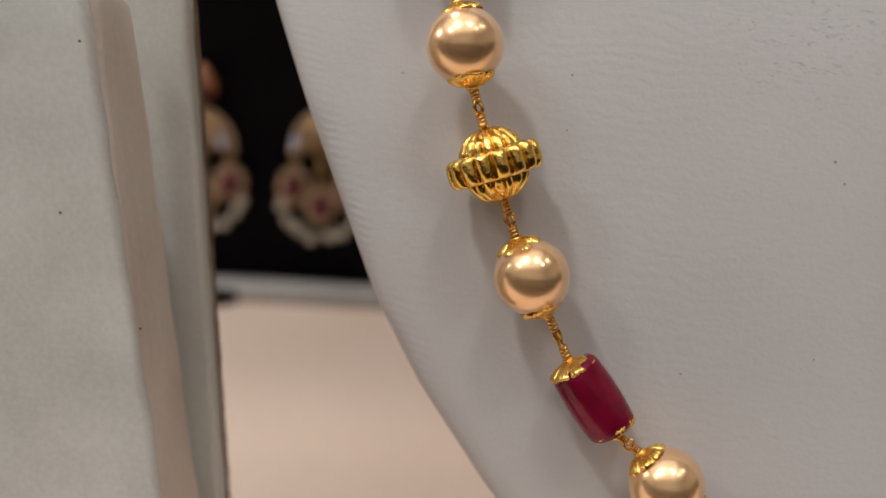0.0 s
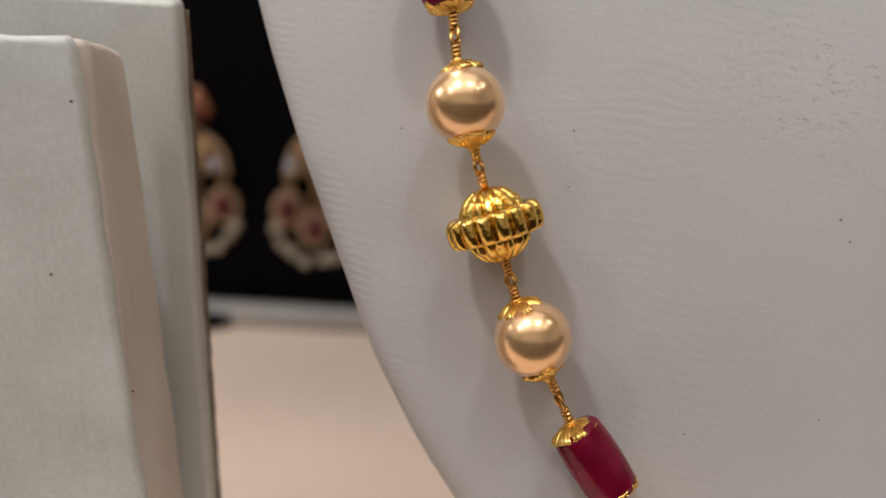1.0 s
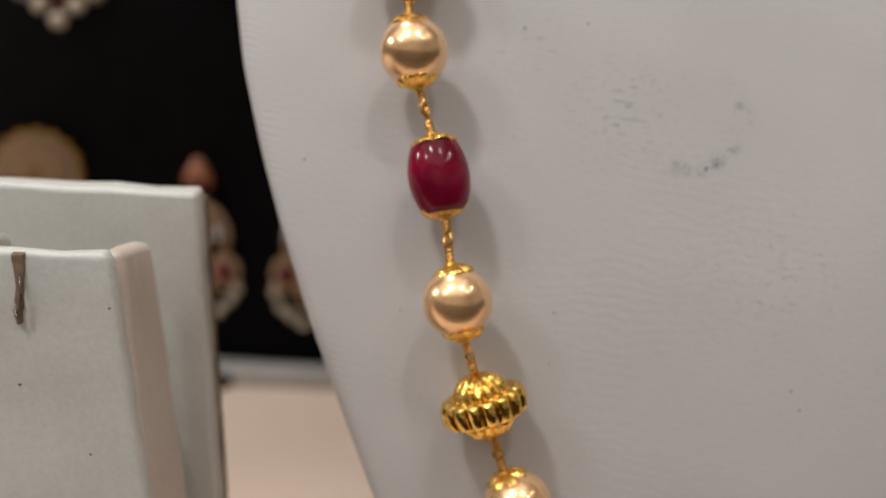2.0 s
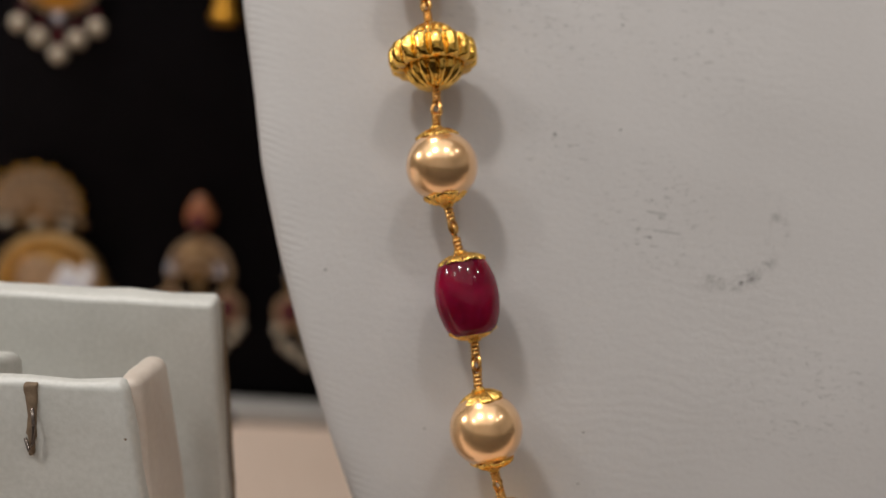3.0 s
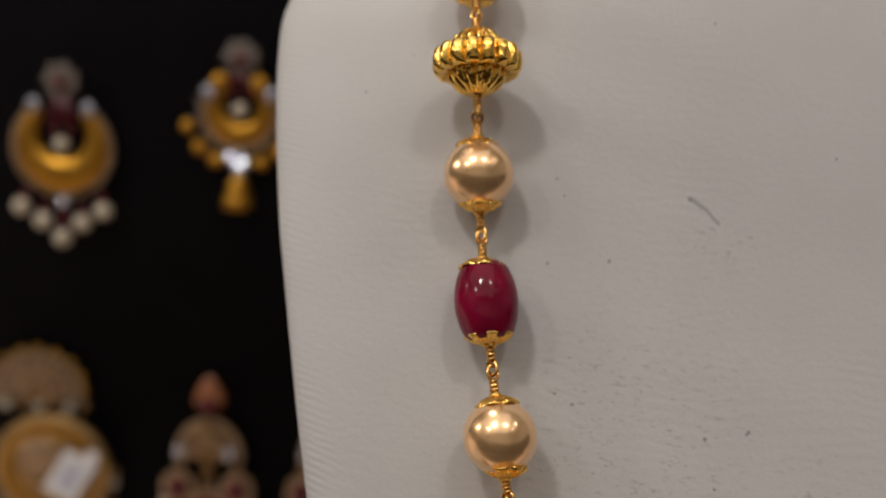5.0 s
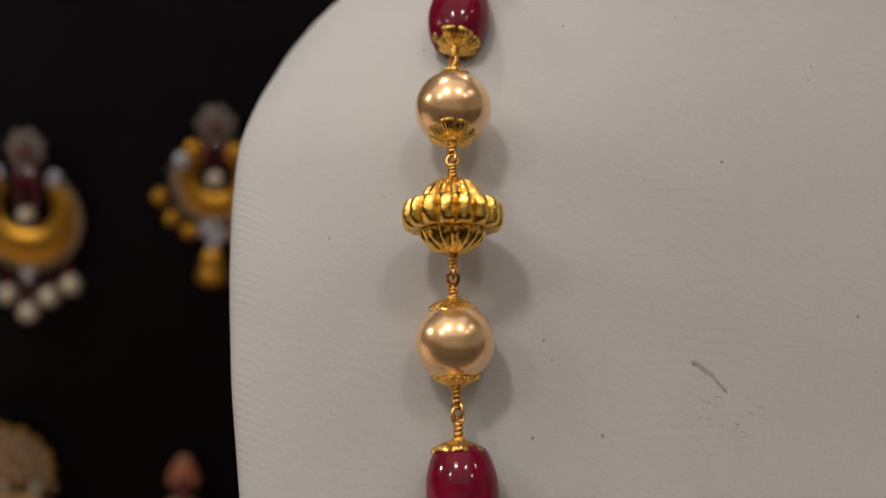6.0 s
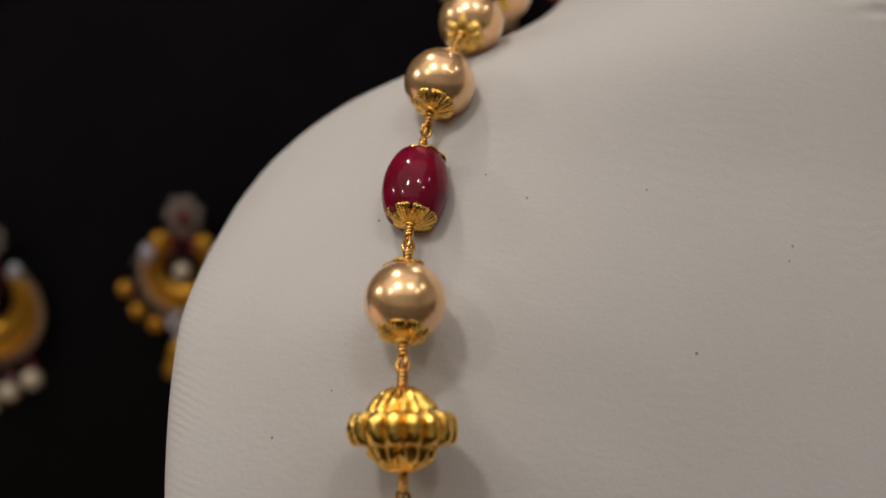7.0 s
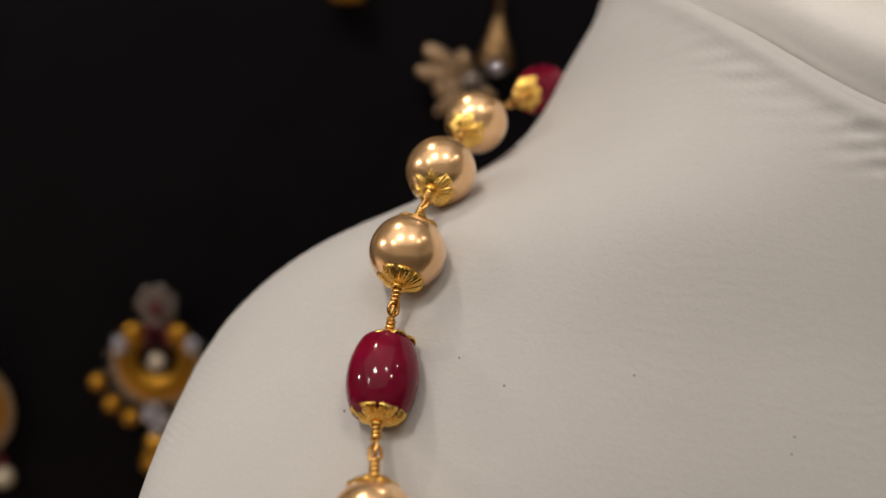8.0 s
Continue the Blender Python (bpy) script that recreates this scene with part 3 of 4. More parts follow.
def necklace():
    rng = random.Random(4)
    at = [Vector((x, n, s)) for _, x, s, n in BEADS]
    count = len(BEADS)
    axes = []
    for i in range(count):
        d = (at[min(i + 1, count - 1)] - at[max(i - 1, 0)]).normalized()
        axes.append(d)
    ends = []
    for (kind, *_), p, d in zip(BEADS, at, axes):
        turn = d.to_track_quat("Z", "Y").to_matrix().to_4x4()
        m = Matrix.Translation(p) @ turn @ Matrix.Rotation(rng.uniform(0, 6.28), 4, "Z")
        h = HALF[kind]
        if kind == "pearl":
            bead = put("pearl", M_PEARL, NECK, "lustrous champagne pearl", m)
        elif kind == "gold":
            bead = put("gold_bead", M_GOLD, NECK, "ribbed gold lantern bead with a lobed belt", m)
        else:
            bead = put("ruby_bead", M_BARREL if kind == "barrel" else M_TUBE, NECK, "polished dark ruby-red barrel bead" if kind == "barrel" else "polished dark ruby-red tube bead", m)
        if kind != "gold":
            me = M_CAP if kind == "pearl" else M_RUBYCAP
            for way in (1, -1):
                flip = Matrix.Identity(4) if way == 1 else Matrix.Rotation(math.pi, 4, "X")
                tip = Matrix.Rotation(rng.uniform(-0.10, 0.10), 4, "X") @ Matrix.Rotation(rng.uniform(-0.10, 0.10), 4, "Y")
                put("bead_cap", me, bead, "scalloped gold flower cap", flip @ Matrix.Translation((0, 0, h)) @ tip)
        ends.append((p - d * h, p + d * h))
    for i in range(count - 1):
        a, b = ends[i][1], ends[i + 1][0]
        gap = (b - a).length
        d = (b - a).normalized()
        for k, (start, way) in enumerate(((a, d), (b, -d))):
            turn = way.to_track_quat("Z", "Y").to_matrix().to_4x4()
            length = (gap / 2 + 0.00065) / LOOP_LEN
            m = Matrix.Translation(start) @ turn @ Matrix.Rotation(rng.uniform(-0.3, 0.3) + k * math.pi / 2, 4, "Z") @ Matrix.Diagonal((1, 1, length, 1))
            put("wire_loop", M_LOOP, NECK, "wrapped gold wire eye", m)


necklace()


# ---- white earring stand in front of the board ----
def frustum(bm, lo, hi, z0, z1, bevel, seg=4):
    """A block whose foot and top are the rectangles lo and hi (x0, y0, x1, y1)."""
    v = []
    for (x0, y0, x1, y1), z in ((lo, z0), (hi, z1)):
        v += [bm.verts.new(c) for c in ((x0, y0, z), (x1, y0, z), (x1, y1, z), (x0, y1, z))]
    for f in ((3, 2, 1, 0), (4, 5, 6, 7), (0, 1, 5, 4), (1, 2, 6, 5), (2, 3, 7, 6), (3, 0, 4, 7)):
        bm.faces.new([v[i] for i in f])
    bmesh.ops.bevel(bm, geom=list(bm.edges), offset=bevel, segments=seg, affect="EDGES", profile=0.5)


def worn(bm, amp, grain, cuts=7):
    """Dents and frays a block all over."""
    bmesh.ops.subdivide_edges(bm, edges=[e for e in bm.edges if e.calc_length() > 0.004], cuts=cuts * 3, use_grid_fill=True)
    for v in bm.verts:
        k = 1.0 if v.co.z > TABLE + 0.002 else 0.0
        v.co += k * amp * noise.noise_vector(v.co * grain) + k * 0.4 * amp * noise.noise_vector(v.co * grain * 3.1)


def earring_stand():
    """A hollow tray: a padded front plate, side fins that reach back towards a taller panel, and a slot in the plate."""
    t = thing("earring_stand", pose(0, 0, 0), "worn white leatherette earring stand with slotted front and side fins", "earring stand")
    bm = bmesh.new()
    frustum(bm, (-0.16, 0.1336, -0.0090, 0.1364), (-0.16, 0.1451, -0.0262, 0.1479), TABLE, 1.0617, 0.0010)
    worn(bm, 0.00038, 190)
    for v in bm.verts:
        # the covering sags and puckers along the upper edge
        k = max(0.0, (v.co.z - 1.055) / 0.006)
        v.co.z += k * (0.00050 * noise.noise(Vector((v.co.x * 210, 0.3, 0))) + 0.00022 * noise.noise(Vector((v.co.x * 900, 2.7, 0))))
    part("front_padding", bm, STANDWHITE, t)
    for foot, top, z, mat, label in (((-0.0205, 0.1358, -0.0128, 0.1610), (-0.0284, 0.1470, -0.0251, 0.1612), 1.0618, STANDPEACH, "peach padded side fin"),
                                     ((-0.0500, 0.1370, -0.0446, 0.1560), (-0.0500, 0.1482, -0.0440, 0.1565), 1.0632, STANDWHITE, "padded inner fin behind the slot")):
        bm = bmesh.new()
        frustum(bm, foot, top, TABLE, z, 0.0013)
        worn(bm, 0.0004, 170)
        for v in bm.verts:
            if v.co.z > TABLE + 0.01:
                v.co.z -= 0.0030 * (v.co.y - top[1]) / (top[3] - top[1])
        part("side_fin", bm, mat, t, label)
    bm = bmesh.new()
    box(bm, (-0.16, 0.1480, TABLE), (-0.0300, 0.1650, 1.0400), 0.0008)
    worn(bm, 0.0003, 150)
    part("inner_step", bm, STANDWHITE, t)
    bm = bmesh.new()
    frustum(bm, (-0.16, 0.1655, -0.0136, 0.1705), (-0.16, 0.1655, -0.0193, 0.1705), TABLE, 1.0654, 0.0010)
    worn(bm, 0.0003, 140)
    part("back_panel", bm, STANDWHITE, t)
    # raw brown board that shows along the panel's cut edge
    bm = bmesh.new()
    pts = []
    for i in range(60):
        z = TABLE + 0.012 + 0.116 * i / 59
        x = -0.0136 - 0.0057 * (z - TABLE) / 0.1290
        pts.append(Vector((x + 0.00012 + 0.00028 * noise.noise(Vector((z * 420, 0, 0))), 0.1702, z)))
    tube(bm, pts, 0.00042, 6)
    part("frayed_edge", bm, SLOTBROWN, t, "frayed brown edge of the board")
    for x, z in ((-0.0293, 1.0329), (-0.0389, 1.0428), (-0.0262, 1.0545), (-0.0192, 1.0180)):
        bm = bmesh.new()
        ball(bm, 0.00022, (x, 0.1335 + 0.0115 * (z - TABLE) / 0.1245, z), 8, (1, 0.5, 0.7))
        part("fleck", bm, SLOTBROWN, t, "brown fleck of dirt")
    # narrow frayed notch with a bit of bent wire
    bm = bmesh.new()
    frustum(bm, (-0.0386, 0.1436, -0.0379, 0.1460), (-0.0391, 0.1448, -0.0373, 0.1474), 1.0518, 1.0616, 0.0003)
    worn(bm, 0.00035, 520, 4)
    part("slot", bm, SLOTBROWN, t, "frayed brown slot cut in the plate")
    bm = bmesh.new()
    pts = [Vector((-0.0379, 0.1441, 1.0585)), Vector((-0.0376, 0.1434, 1.0565)), Vector((-0.0378, 0.1432, 1.0540)), Vector((-0.0384, 0.1432, 1.0528)), Vector((-0.0388, 0.1434, 1.0545))]
    tube(bm, pts, 0.00022, 8)
    part("wire_hook", bm, SILVER, t, "bent silver wire hook")


earring_stand()


# ---- black earring board ----
def board_y(z):
    return 0.372 + 0.1 * (z - 1.05)


def earring_board():
    t = thing("earring_board", pose(0, 0, 0), "upright black velvet earring board standing on the counter", "display board")
    bm = bmesh.new()
    v = [bm.verts.new((x, board_y(z) + 0.006 + d, z)) for d in (0, 0.012) for x, z in ((-0.42, TABLE + 0.004), (0.42, TABLE + 0.004), (0.42, 1.42), (-0.42, 1.42))]
    for f in ((0, 1, 2, 3), (7, 6, 5, 4), (0, 4, 5, 1), (1, 5, 6, 2), (2, 6, 7, 3), (3, 7, 4, 0)):
        bm.faces.new([v[i] for i in f])
    bmesh.ops.bevel(bm, geom=list(bm.edges), offset=0.002, segments=2, affect="EDGES")
    bmesh.ops.recalc_face_normals(bm, faces=bm.faces)
    part("velvet_panel", bm, VELVET, t)
    bm = bmesh.new()
    box(bm, (-0.40, 0.3555, TABLE), (0.40, board_y(TABLE) + 0.005, TABLE + 0.0070), 0.0015)
    part("bottom_trim", bm, TRIMWHITE, t, "thin white edging along the foot")
    for x in (-0.0720, 0.2):
        bm = bmesh.new()
        lathe(bm, [(0.0195, 0), (0.0205, 0.002), (0.0195, 0.0045), (0.014, 0.0055)], 40, None, Matrix.Translation((x, 0.3680, TABLE)))
        part("foot", bm, VELVET, t, "black foot")


earring_board()


def gem(bm, r, at, flat=0.5, seg=16):
    ball(bm, r, at, seg, (1, flat, 1))


def beads(name, r, places, mat, parent, squash=(1, 1, 1), seg=10):
    """Single beads that share one mesh."""
    bm = bmesh.new()
    ball(bm, r, (0, 0, 0), seg, squash)
    me = shared(name, bm, mat)
    for p in places:
        put(name, me, parent, "", Matrix.Translation(p))


def flower(bm, r, at, petals=8):
    """A small repousse flower of beads round a boss."""
    ball(bm, r * 0.62, at, 14, (1, 0.45, 1))
    for i in range(petals):
        a = 2 * math.pi * i / petals
        ball(bm, r * 0.32, (at[0] + r * 0.72 * math.cos(a), at[1], at[2] + r * 0.72 * math.sin(a)), 10, (1, 0.7, 1))


def drop_earring():
    """Pointed stud, domed plate with openings, three jewelled flowers and a fringe of seed pearls; the stud's middle is the origin."""
    t = thing("drop_earring", pose(0, 0, 0), "antique gold drop earring with red stones and seed pearls", "earring", "earrings on the board")
    bm = bmesh.new()
    lathe(bm, [(0.0012, -0.0058), (0.0042, -0.0045), (0.0058, -0.0015), (0.0054, 0.0018), (0.0034, 0.0050), (0.0012, 0.0082)], 22, lambda a, i: 1 + 0.10 * math.cos(11 * a))
    bm.transform(Matrix.Diagonal((0.9, 0.5, 0.9, 1)))
    stud = part("stud", bm, CORAL, t, "orange-red pointed stud")
    bm = bmesh.new()
    gem(bm, 0.0035, (0, -0.0022, -0.0020), 0.6)
    part("stud_stone", bm, GARNET, stud)
    bm = bmesh.new()
    tube(bm, [Vector((0, 0, -0.005)), Vector((0, 0, -0.0105))], 0.0016, 8)
    # a half dome that thins towards its rim, with two openings left under it
    rows = []
    for i in range(9):
        r = 0.0112 * (1 - i / 8)
        rows.append([bm.verts.new((r * math.cos(math.pi * k / 24), -0.0034 * (1 - (r / 0.0115) ** 2), -0.0215 + 1.1 * r * math.sin(math.pi * k / 24))) for k in range(25)])
    for lo, hi in zip(rows[:-2], rows[1:-1]):
        for k in range(24):
            bm.faces.new((lo[k], lo[k + 1], hi[k + 1], hi[k]))
    bm.faces.new(rows[-2])
    tube(bm, [Vector((0, 0, -0.020)), Vector((0, 0, -0.034))], 0.0021, 8)
    for x in (-0.0100, 0.0100):
        tube(bm, [Vector((x, 0, -0.021)), Vector((x * 1.08, 0, -0.029))], 0.0016, 8)
    plate = part("filigree_plate", bm, ANTIQUE, t)
    arcs = [(0.0118 * math.cos(math.pi * i / 23), 0, -0.0215 + 0.0128 * math.sin(math.pi * i / 23)) for i in range(24)]
    beads("granule", 0.0013, arcs, PALEGOLD, plate, (1, 0.8, 1), 8)
    inner = [(r * math.cos(math.pi * (i + 0.5) / n), -0.0034, -0.0212 + r * math.sin(math.pi * (i + 0.5) / n)) for r, n in ((0.0082, 11), (0.0048, 6)) for i in range(n)]
    beads("granule", 0.0011, inner, PALEGOLD, plate, (1, 0.7, 1), 8)
    for x, z in ((-0.0108, -0.0325), (0.0108, -0.0325), (0, -0.0385)):
        bm = bmesh.new()
        ball(bm, 0.0044, (x, 0, z), 14, (1, 0.45, 1))
        f = part("flower", bm, ANTIQUE, t)
        beads("petal", 0.0018, [(x + 0.0050 * math.cos(2 * math.pi * i / 10), -0.0012, z + 0.0050 * math.sin(2 * math.pi * i / 10)) for i in range(10)], PALEGOLD, f, (1, 0.7, 1), 8)
        bm = bmesh.new()
        gem(bm, 0.0041, (x, -0.0026, z), 0.5)
        part("flower_stone", bm, GARNET, f)
    for i, k in enumerate((1.10, 1.21, 1.32, 1.43, 1.57, 1.68, 1.79, 1.90)):
        a = math.pi * k
        bm = bmesh.new()
        ball(bm, 0.0021, (0.0165 * math.cos(a), -0.001, -0.0345 + (0.0142 + 0.0010 * (i % 2)) * math.sin(a)), 14)
        part("seed_pearl", bm, SEED, t)
    for x in (-0.0100, 0.0085):
        bm = bmesh.new()
        gem(bm, 0.0024, (x, -0.0035, -0.0185), 0.7, 8)
        part("crystal", bm, CRYSTAL, t, smooth=False)
    return t


def crescent_earring(big):
    """Flower stud over an open crescent with bead drops and a tassel or a pearl fringe."""
    t = thing("crescent_earring", pose(0, 0, 0), "yellow gold crescent earring with pearl fringe on black board" if big else "yellow gold crescent earring with bead drops and bell tassel", "earring", "earrings on the board")
    top = -0.0050 if big else 0.0
    bm = bmesh.new()
    ball(bm, 0.0034, (0, 0, top), 14, (1, 0.5, 1))
    s = part("stud", bm, SILVER, t, "greyish crystal flower stud")
    beads("petal", 0.0022, [(0.0043 * math.cos(2 * math.pi * i / 7 + 0.4), -0.0004, top + 0.0043 * math.sin(2 * math.pi * i / 7 + 0.4)) for i in range(7)], SILVER, s, (1, 0.6, 1), 8)
    bm = bmesh.new()
    gem(bm, 0.0022, (0, -0.0022, top - 0.0004), 0.6)
    part("stud_stone", bm, GARNET, s)
    r_out, cz = (0.0152, -0.0270) if big else (0.0112, -0.0178)
    bm = bmesh.new()
    rings = []
    steps, seg = 40, 10
    for i in range(steps + 1):
        a = math.pi * (0.5 + 0.16) + math.pi * 1.68 * i / steps
        f = math.sin(math.pi * i / steps)
        tube_r = 0.0016 + (0.0046 if big else 0.0023) * f
        rad = r_out - tube_r
        c = Vector((rad * math.cos(a), 0, cz + rad * math.sin(a)))
        d = Vector((math.cos(a), 0, math.sin(a)))
        rings.append([bm.verts.new(c + tube_r * (math.cos(b) * d + 0.5 * math.sin(b) * Vector((0, 1, 0)))) for b in (2 * math.pi * j / seg for j in range(seg))])
    for lo, hi in zip(rings, rings[1:]):
        for j in range(seg):
            bm.faces.new((lo[j], lo[(j + 1) % seg], hi[(j + 1) % seg], hi[j]))
    bm.faces.new(rings[0][::-1])
    bm.faces.new(rings[-1])
    bmesh.ops.recalc_face_normals(bm, faces=bm.faces)
    part("crescent", bm, YELLOWGOLD, t)

    def round_(r, k, y=0.0):
        return (r * math.cos(math.pi * k), y, cz + r * math.sin(math.pi * k))

    rim = [0.70 + 1.60 * i / 27 for i in range(28)]
    beads("edge_bead", 0.0012, [round_(r_out + 0.0008, k) for k in rim], PALEGOLD, t, seg=8)
    if not big:
        beads("edge_stone", 0.0013, [round_(r_out + 0.0028, k) for k in rim[2:-2:2]], SILVER, t, seg=8)
    bm = bmesh.new()
    ball(bm, 0.0027, (0, -0.0010, cz + 0.001), 14)
    part("centre_pearl", bm, SEED, t)
    for x in (-0.0026, 0.0026):
        bm = bmesh.new()
        tube(bm, [Vector((x * 0.5, 0, top - 0.004)), Vector((x, 0, cz + 0.0085)), Vector((x, 0, cz + 0.0040))], 0.0015, 8)
        part("hanger", bm, GARNET, t, "red enamelled hanger")
    tips = ((-0.0064, 0.0100, YELLOWGOLD), (0.0064, 0.0100, YELLOWGOLD), (-0.0100, 0.0062, CRYSTAL), (0.0104, 0.0068, CRYSTAL)) if not big else ((-0.0085, 0.0140, CRYSTAL), (0.0092, 0.0135, CRYSTAL))
    for x, z, mat in tips:
        bm = bmesh.new()
        gem(bm, 0.0030 if mat is YELLOWGOLD else 0.0026, (x, -0.002, cz + z), 0.7, 16 if mat is YELLOWGOLD else 8)
        part("tip_bead", bm, mat, t, smooth=mat is YELLOWGOLD)
    if big:
        for x, z in ((-0.0135, -0.0205), (0.0135, -0.0205), (-0.0066, -0.0250), (0.0066, -0.0250), (0.0, -0.0305)):
            bm = bmesh.new()
            ball(bm, 0.0031, (x, -0.001, cz + z), 14)
            part("pearl_drop", bm, SEED, t)
        beads("red_bead", 0.0018, [(x, 0.0005, cz + z) for x, z in ((-0.0125, -0.0162), (0.0125, -0.0162), (-0.0064, -0.0205), (0.0064, -0.0205), (0, -0.0255), (0, -0.0222))], GARNET, t)
        beads("crystal_bead", 0.0024, [(0.0004, -0.001, cz - 0.0180)], CRYSTAL, t)
    else:
        for k in (1.10, 1.24, 1.36, 1.64, 1.76, 1.90):
            bm = bmesh.new()
            ball(bm, 0.0026, round_(0.0176, k, -0.001), 12)
            part("bead_drop", bm, YELLOWGOLD, t)
        bm = bmesh.new()
        tube(bm, [Vector((0, 0, cz - 0.011)), Vector((0, 0, cz - 0.0225))], 0.0024, 8)
        part("stem", bm, SILVER, t, "greyish crystal-set stem")
        for x, z in ((-0.0022, -0.0150), (0.0024, -0.0165), (0.0002, -0.0190)):
            bm = bmesh.new()
            gem(bm, 0.0021, (x, -0.0022, cz + z), 0.7, 8)
            part("crystal", bm, CRYSTAL, t, smooth=False)
        bm = bmesh.new()
        lathe(bm, [(0.0012, -0.0388), (0.0030, -0.0398), (0.0036, -0.0430), (0.0034, -0.0450), (0.0046, -0.0462), (0.0048, -0.0490), (0.0042, -0.0500)], 27, lambda a, i: 1 + 0.08 * math.cos(9 * a))
        part("bell_tassel", bm, YELLOWGOLD, t)
    return t


def disc_earring():
    """Fan crown over a round filigree disc with a hanging price tag."""
    t = thing("disc_earring", pose(0, 0, 0), "large antique gold disc earring with fan crown and paper tag", "earring", "earrings on the board")
    bm = bmesh.new()
    ball(bm, 0.0078, (0, 0.001, -0.003), 16, (1.35, 0.25, 0.95))
    crown = part("crown", bm, ANTIQUE, t)
    fan = [(r * math.cos(math.pi * (i / (n - 1) * 1.16 - 0.08)), -0.0008 * k, -0.004 + 0.88 * r * math.sin(math.pi * (i / (n - 1) * 1.16 - 0.08))) for k, (r, n) in enumerate(((0.0142, 15), (0.0108, 12), (0.0074, 8), (0.0040, 5))) for i in range(n)]
    beads("granule", 0.0015, fan, PALEGOLD, crown, (1, 1.2, 1), 8)
    beads("ray", 0.0013, [(0.0160 * math.cos(math.pi * i / 8), 0, -0.004 + 0.0145 * math.sin(math.pi * i / 8)) for i in range(9)], YELLOWGOLD, crown, (1, 1, 1), 8)
    for i in range(7):
        bm = bmesh.new()
        ball(bm, 0.0019, (-0.0165 + 0.0055 * i, -0.001, -0.0098 - 0.0008 * (i % 2)), 10)
        part("crown_pearl", bm, SEED if i % 2 else ANTIQUE, t)
    middle = Matrix.Translation((0.004, 0, -0.0345)) @ Matrix.Rotation(math.pi / 2, 4, "X")
    bm = bmesh.new()
    lathe(bm, [(0.0004, 0.0010), (0.0075, 0.0012), (0.0085, 0.0022), (0.0120, 0.0022), (0.0130, 0.0010), (0.0165, 0.0010), (0.0175, 0.0022), (0.0200, 0.0020), (0.0208, 0.0010), (0.0208, -0.0012), (0.0004, -0.0012)], 72, lambda a, i: 1 + (0.02 * math.cos(24 * a) if i > 5 else 0.03 * math.cos(18 * a)), middle)
    bmesh.ops.recalc_face_normals(bm, faces=bm.faces)
    d = part("disc", bm, TANGOLD, t)
    beads("granule", 0.0013, [(0.004 + 0.0148 * math.cos(math.pi * i / 20), -0.0018, -0.0345 + 0.0148 * math.sin(math.pi * i / 20)) for i in range(40)], YELLOWGOLD, d, seg=8)
    bm = bmesh.new()
    flower(bm, 0.0078, (0.000, -0.002, -0.0300), 10)
    part("disc_flower", bm, PALEGOLD, d)
    for i in range(15):
        a = math.pi * (1.0 + i / 14)
        bm = bmesh.new()
        ball(bm, 0.0015, (0.004 + 0.0226 * math.cos(a), 0, -0.0345 + 0.0226 * math.sin(a)), 10)
        part("rim_bead", bm, SEED if i % 2 else ANTIQUE, t)
    tag = Matrix.Translation((0.0125, -0.0055, -0.0345)) @ Matrix.Rotation(radians(30), 4, "Y") @ Matrix.Rotation(radians(8), 4, "X")
    bm = bmesh.new()
    box(bm, (-0.0062, -0.0003, -0.0108), (0.0062, 0.0003, 0.0095), 0.0002, 1)
    box(bm, (0.0005, -0.0002, 0.0092), (0.0046, 0.0002, 0.0140), 0.0001, 1)
    bm.transform(tag)
    g = part("price_tag", bm, PAPER, t, "white paper tag with faint blue print", False)
    bm = bmesh.new()
    for k in range(4):
        box(bm, (-0.0032, -0.0005, -0.0055 + 0.0028 * k), (0.0032, -0.00035, -0.0042 + 0.0028 * k))
    bm.transform(tag)
    part("tag_print", bm, INK, g, "faint blue print", False)
    return t


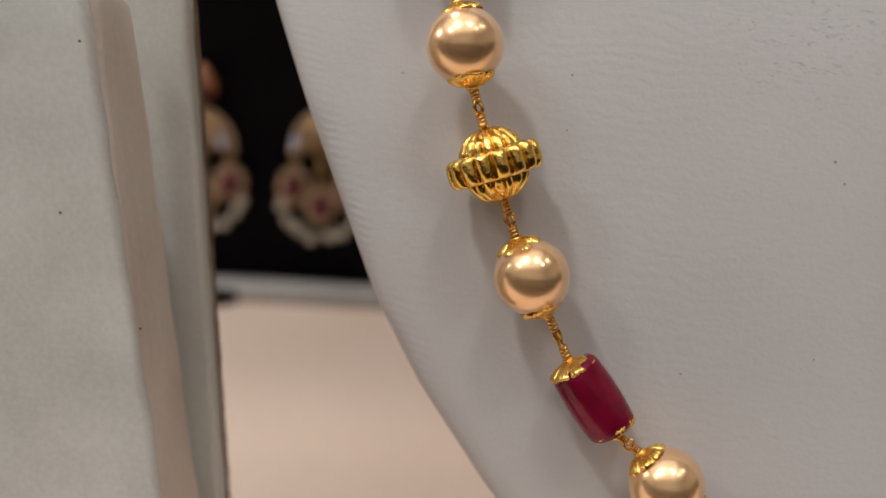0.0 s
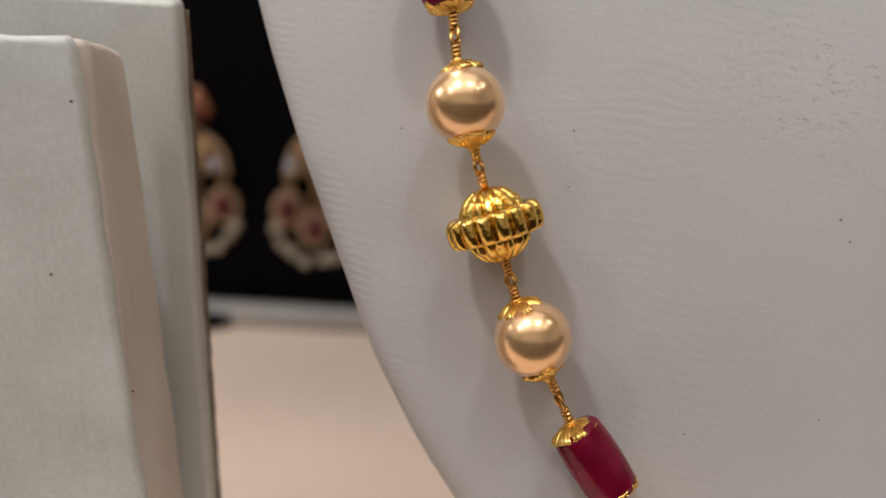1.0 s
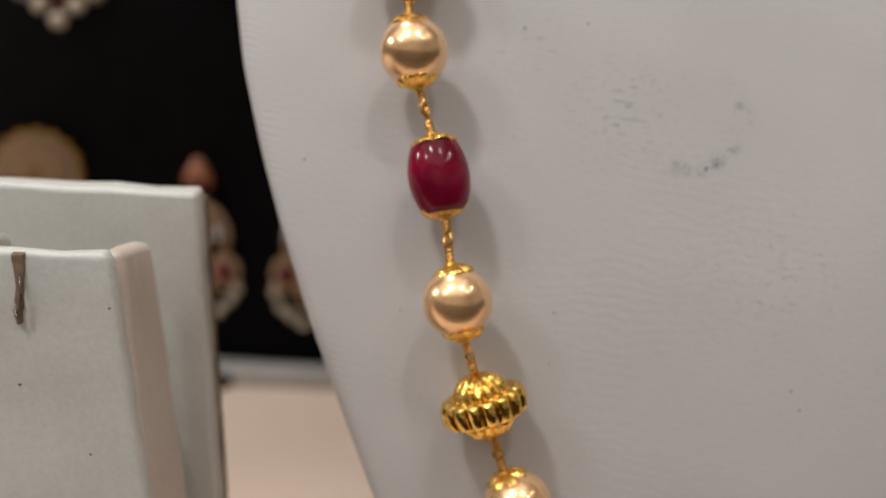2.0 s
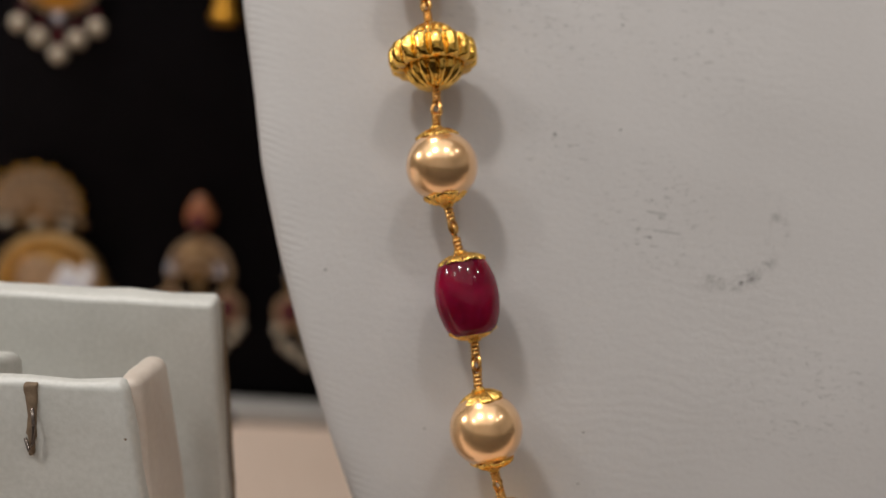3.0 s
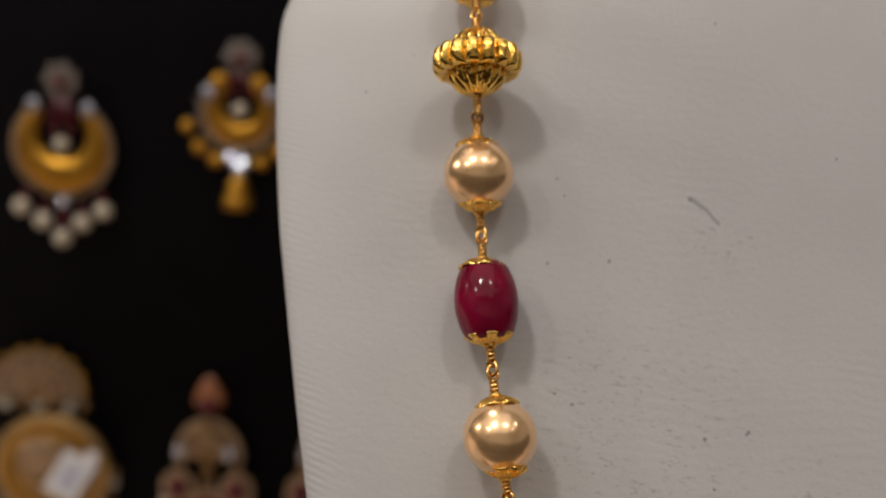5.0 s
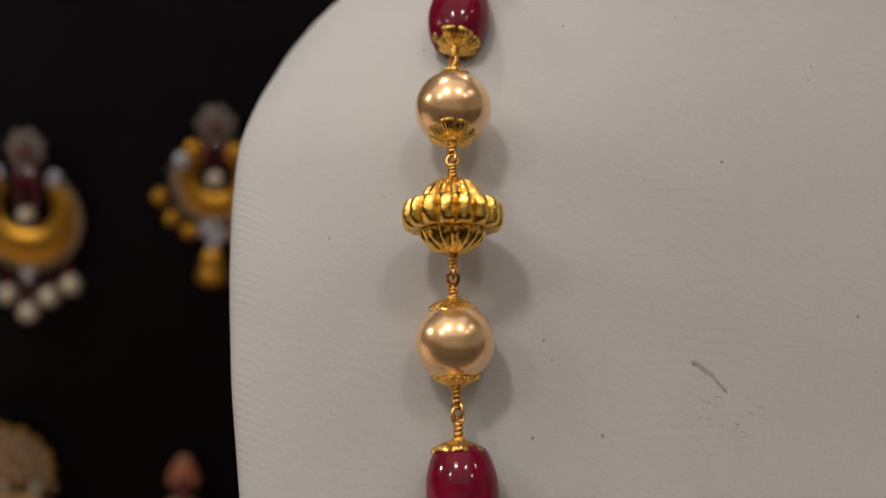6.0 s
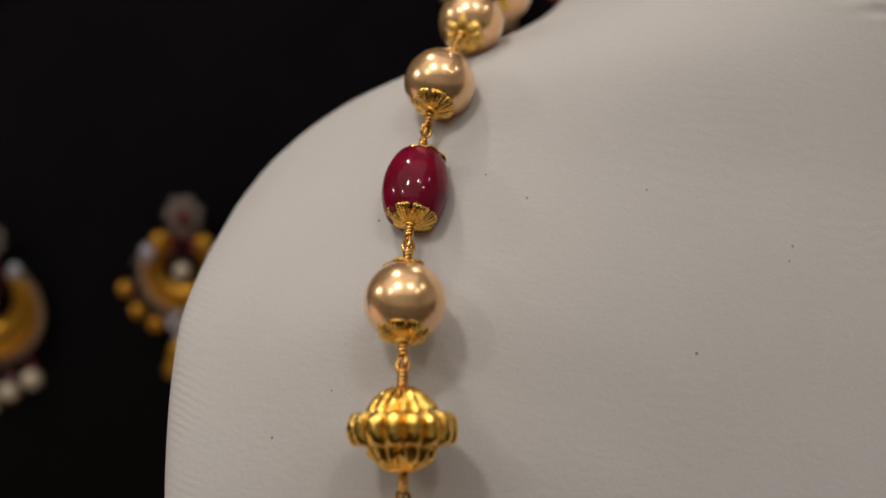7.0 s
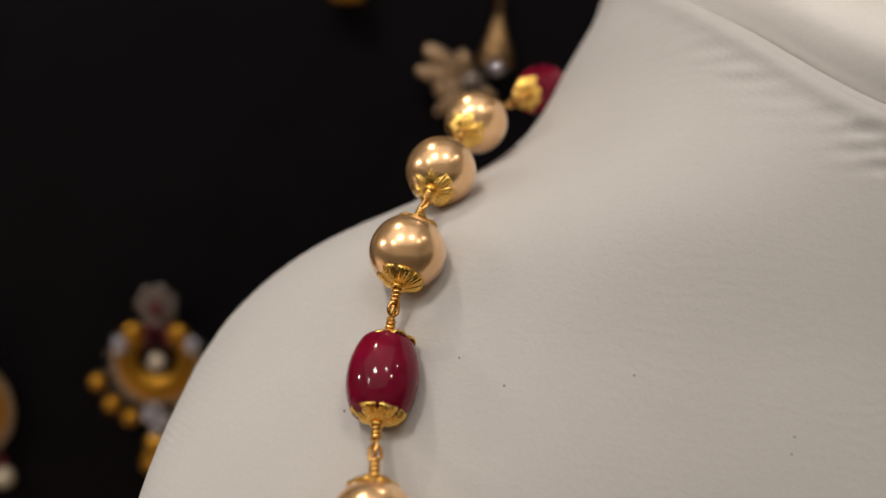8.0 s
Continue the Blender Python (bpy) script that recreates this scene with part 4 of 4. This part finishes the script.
def star_earring():
    """A crystal flower with a bell below it, on a fine chain."""
    t = thing("star_earring", pose(0, 0, 0), "silver starburst earring with clear crystals on a fine chain", "earring", "earrings on the board")
    bm = bmesh.new()
    ball(bm, 0.0042, (0, 0, 0), 14, (1, 0.5, 1))
    burst = part("starburst", bm, SILVER, t)
    bm = bmesh.new()
    bmesh.ops.create_uvsphere(bm, u_segments=12, v_segments=8, radius=0.0058, matrix=Matrix.Diagonal((1.0, 0.3, 0.38, 1)))
    ray_ = shared("leaf", bm, PALEGOLD)
    for turn, long_, wide in ((0.62, 0.75, 0.9), (0.80, 1.25, 1.3), (0.93, 1.20, 1.1), (1.06, 0.80, 1.3), (1.22, 0.95, 0.8), (1.45, 0.70, 1.0), (1.78, 0.60, 1.2)):
        a = math.pi * turn
        put("leaf", ray_, burst, "", Matrix.Translation((0.0080 * long_ * math.cos(a), 0, 0.0080 * long_ * math.sin(a))) @ Matrix.Rotation(-a, 4, "Y") @ Matrix.Diagonal((long_, 1, wide, 1)))
    bm = bmesh.new()
    gem(bm, 0.0030, (0.0058, -0.003, 0.006), 0.7, 8)
    part("crystal", bm, CRYSTAL, t, smooth=False)
    bm = bmesh.new()
    lathe(bm, [(0.0008, 0.020), (0.0022, 0.016), (0.0048, 0.009), (0.0050, 0.006), (0.002, 0.004)], 14, None, Matrix.Translation((0.006, 0, 0)))
    part("bell", bm, ANTIQUE, t)
    bm = bmesh.new()
    tube(bm, [Vector((0.006, 0, 0.019)), Vector((0.0062, 0, 0.040))], 0.0008, 6)
    part("chain", bm, ANTIQUE, t)
    return t


def on_board(x, z, out=0.001):
    return pose(x, board_y(z) + out, z, -5.7, 0, 0)


drop = drop_earring()
LONG = Matrix.Diagonal((0.97, 1, 1.07, 1))
drop.matrix_basis = on_board(-0.0715, 1.0141) @ LONG
copy_thing(drop, on_board(-0.0272, 1.0166) @ LONG)
copy_thing(drop, on_board(0.0300, 1.0176) @ LONG)
disc = disc_earring()
disc.matrix_basis = on_board(-0.1312, 1.0180)
small = crescent_earring(False)
small.matrix_basis = on_board(-0.0634, 1.1325)
large = crescent_earring(True)
large.matrix_basis = on_board(-0.1215, 1.1260)
star = star_earring()
star.matrix_basis = on_board(0.0235, 1.1990)
top_disc = copy_thing(small, on_board(-0.0120, 1.2690))
copy_thing(small, on_board(-0.1300, 1.2330))
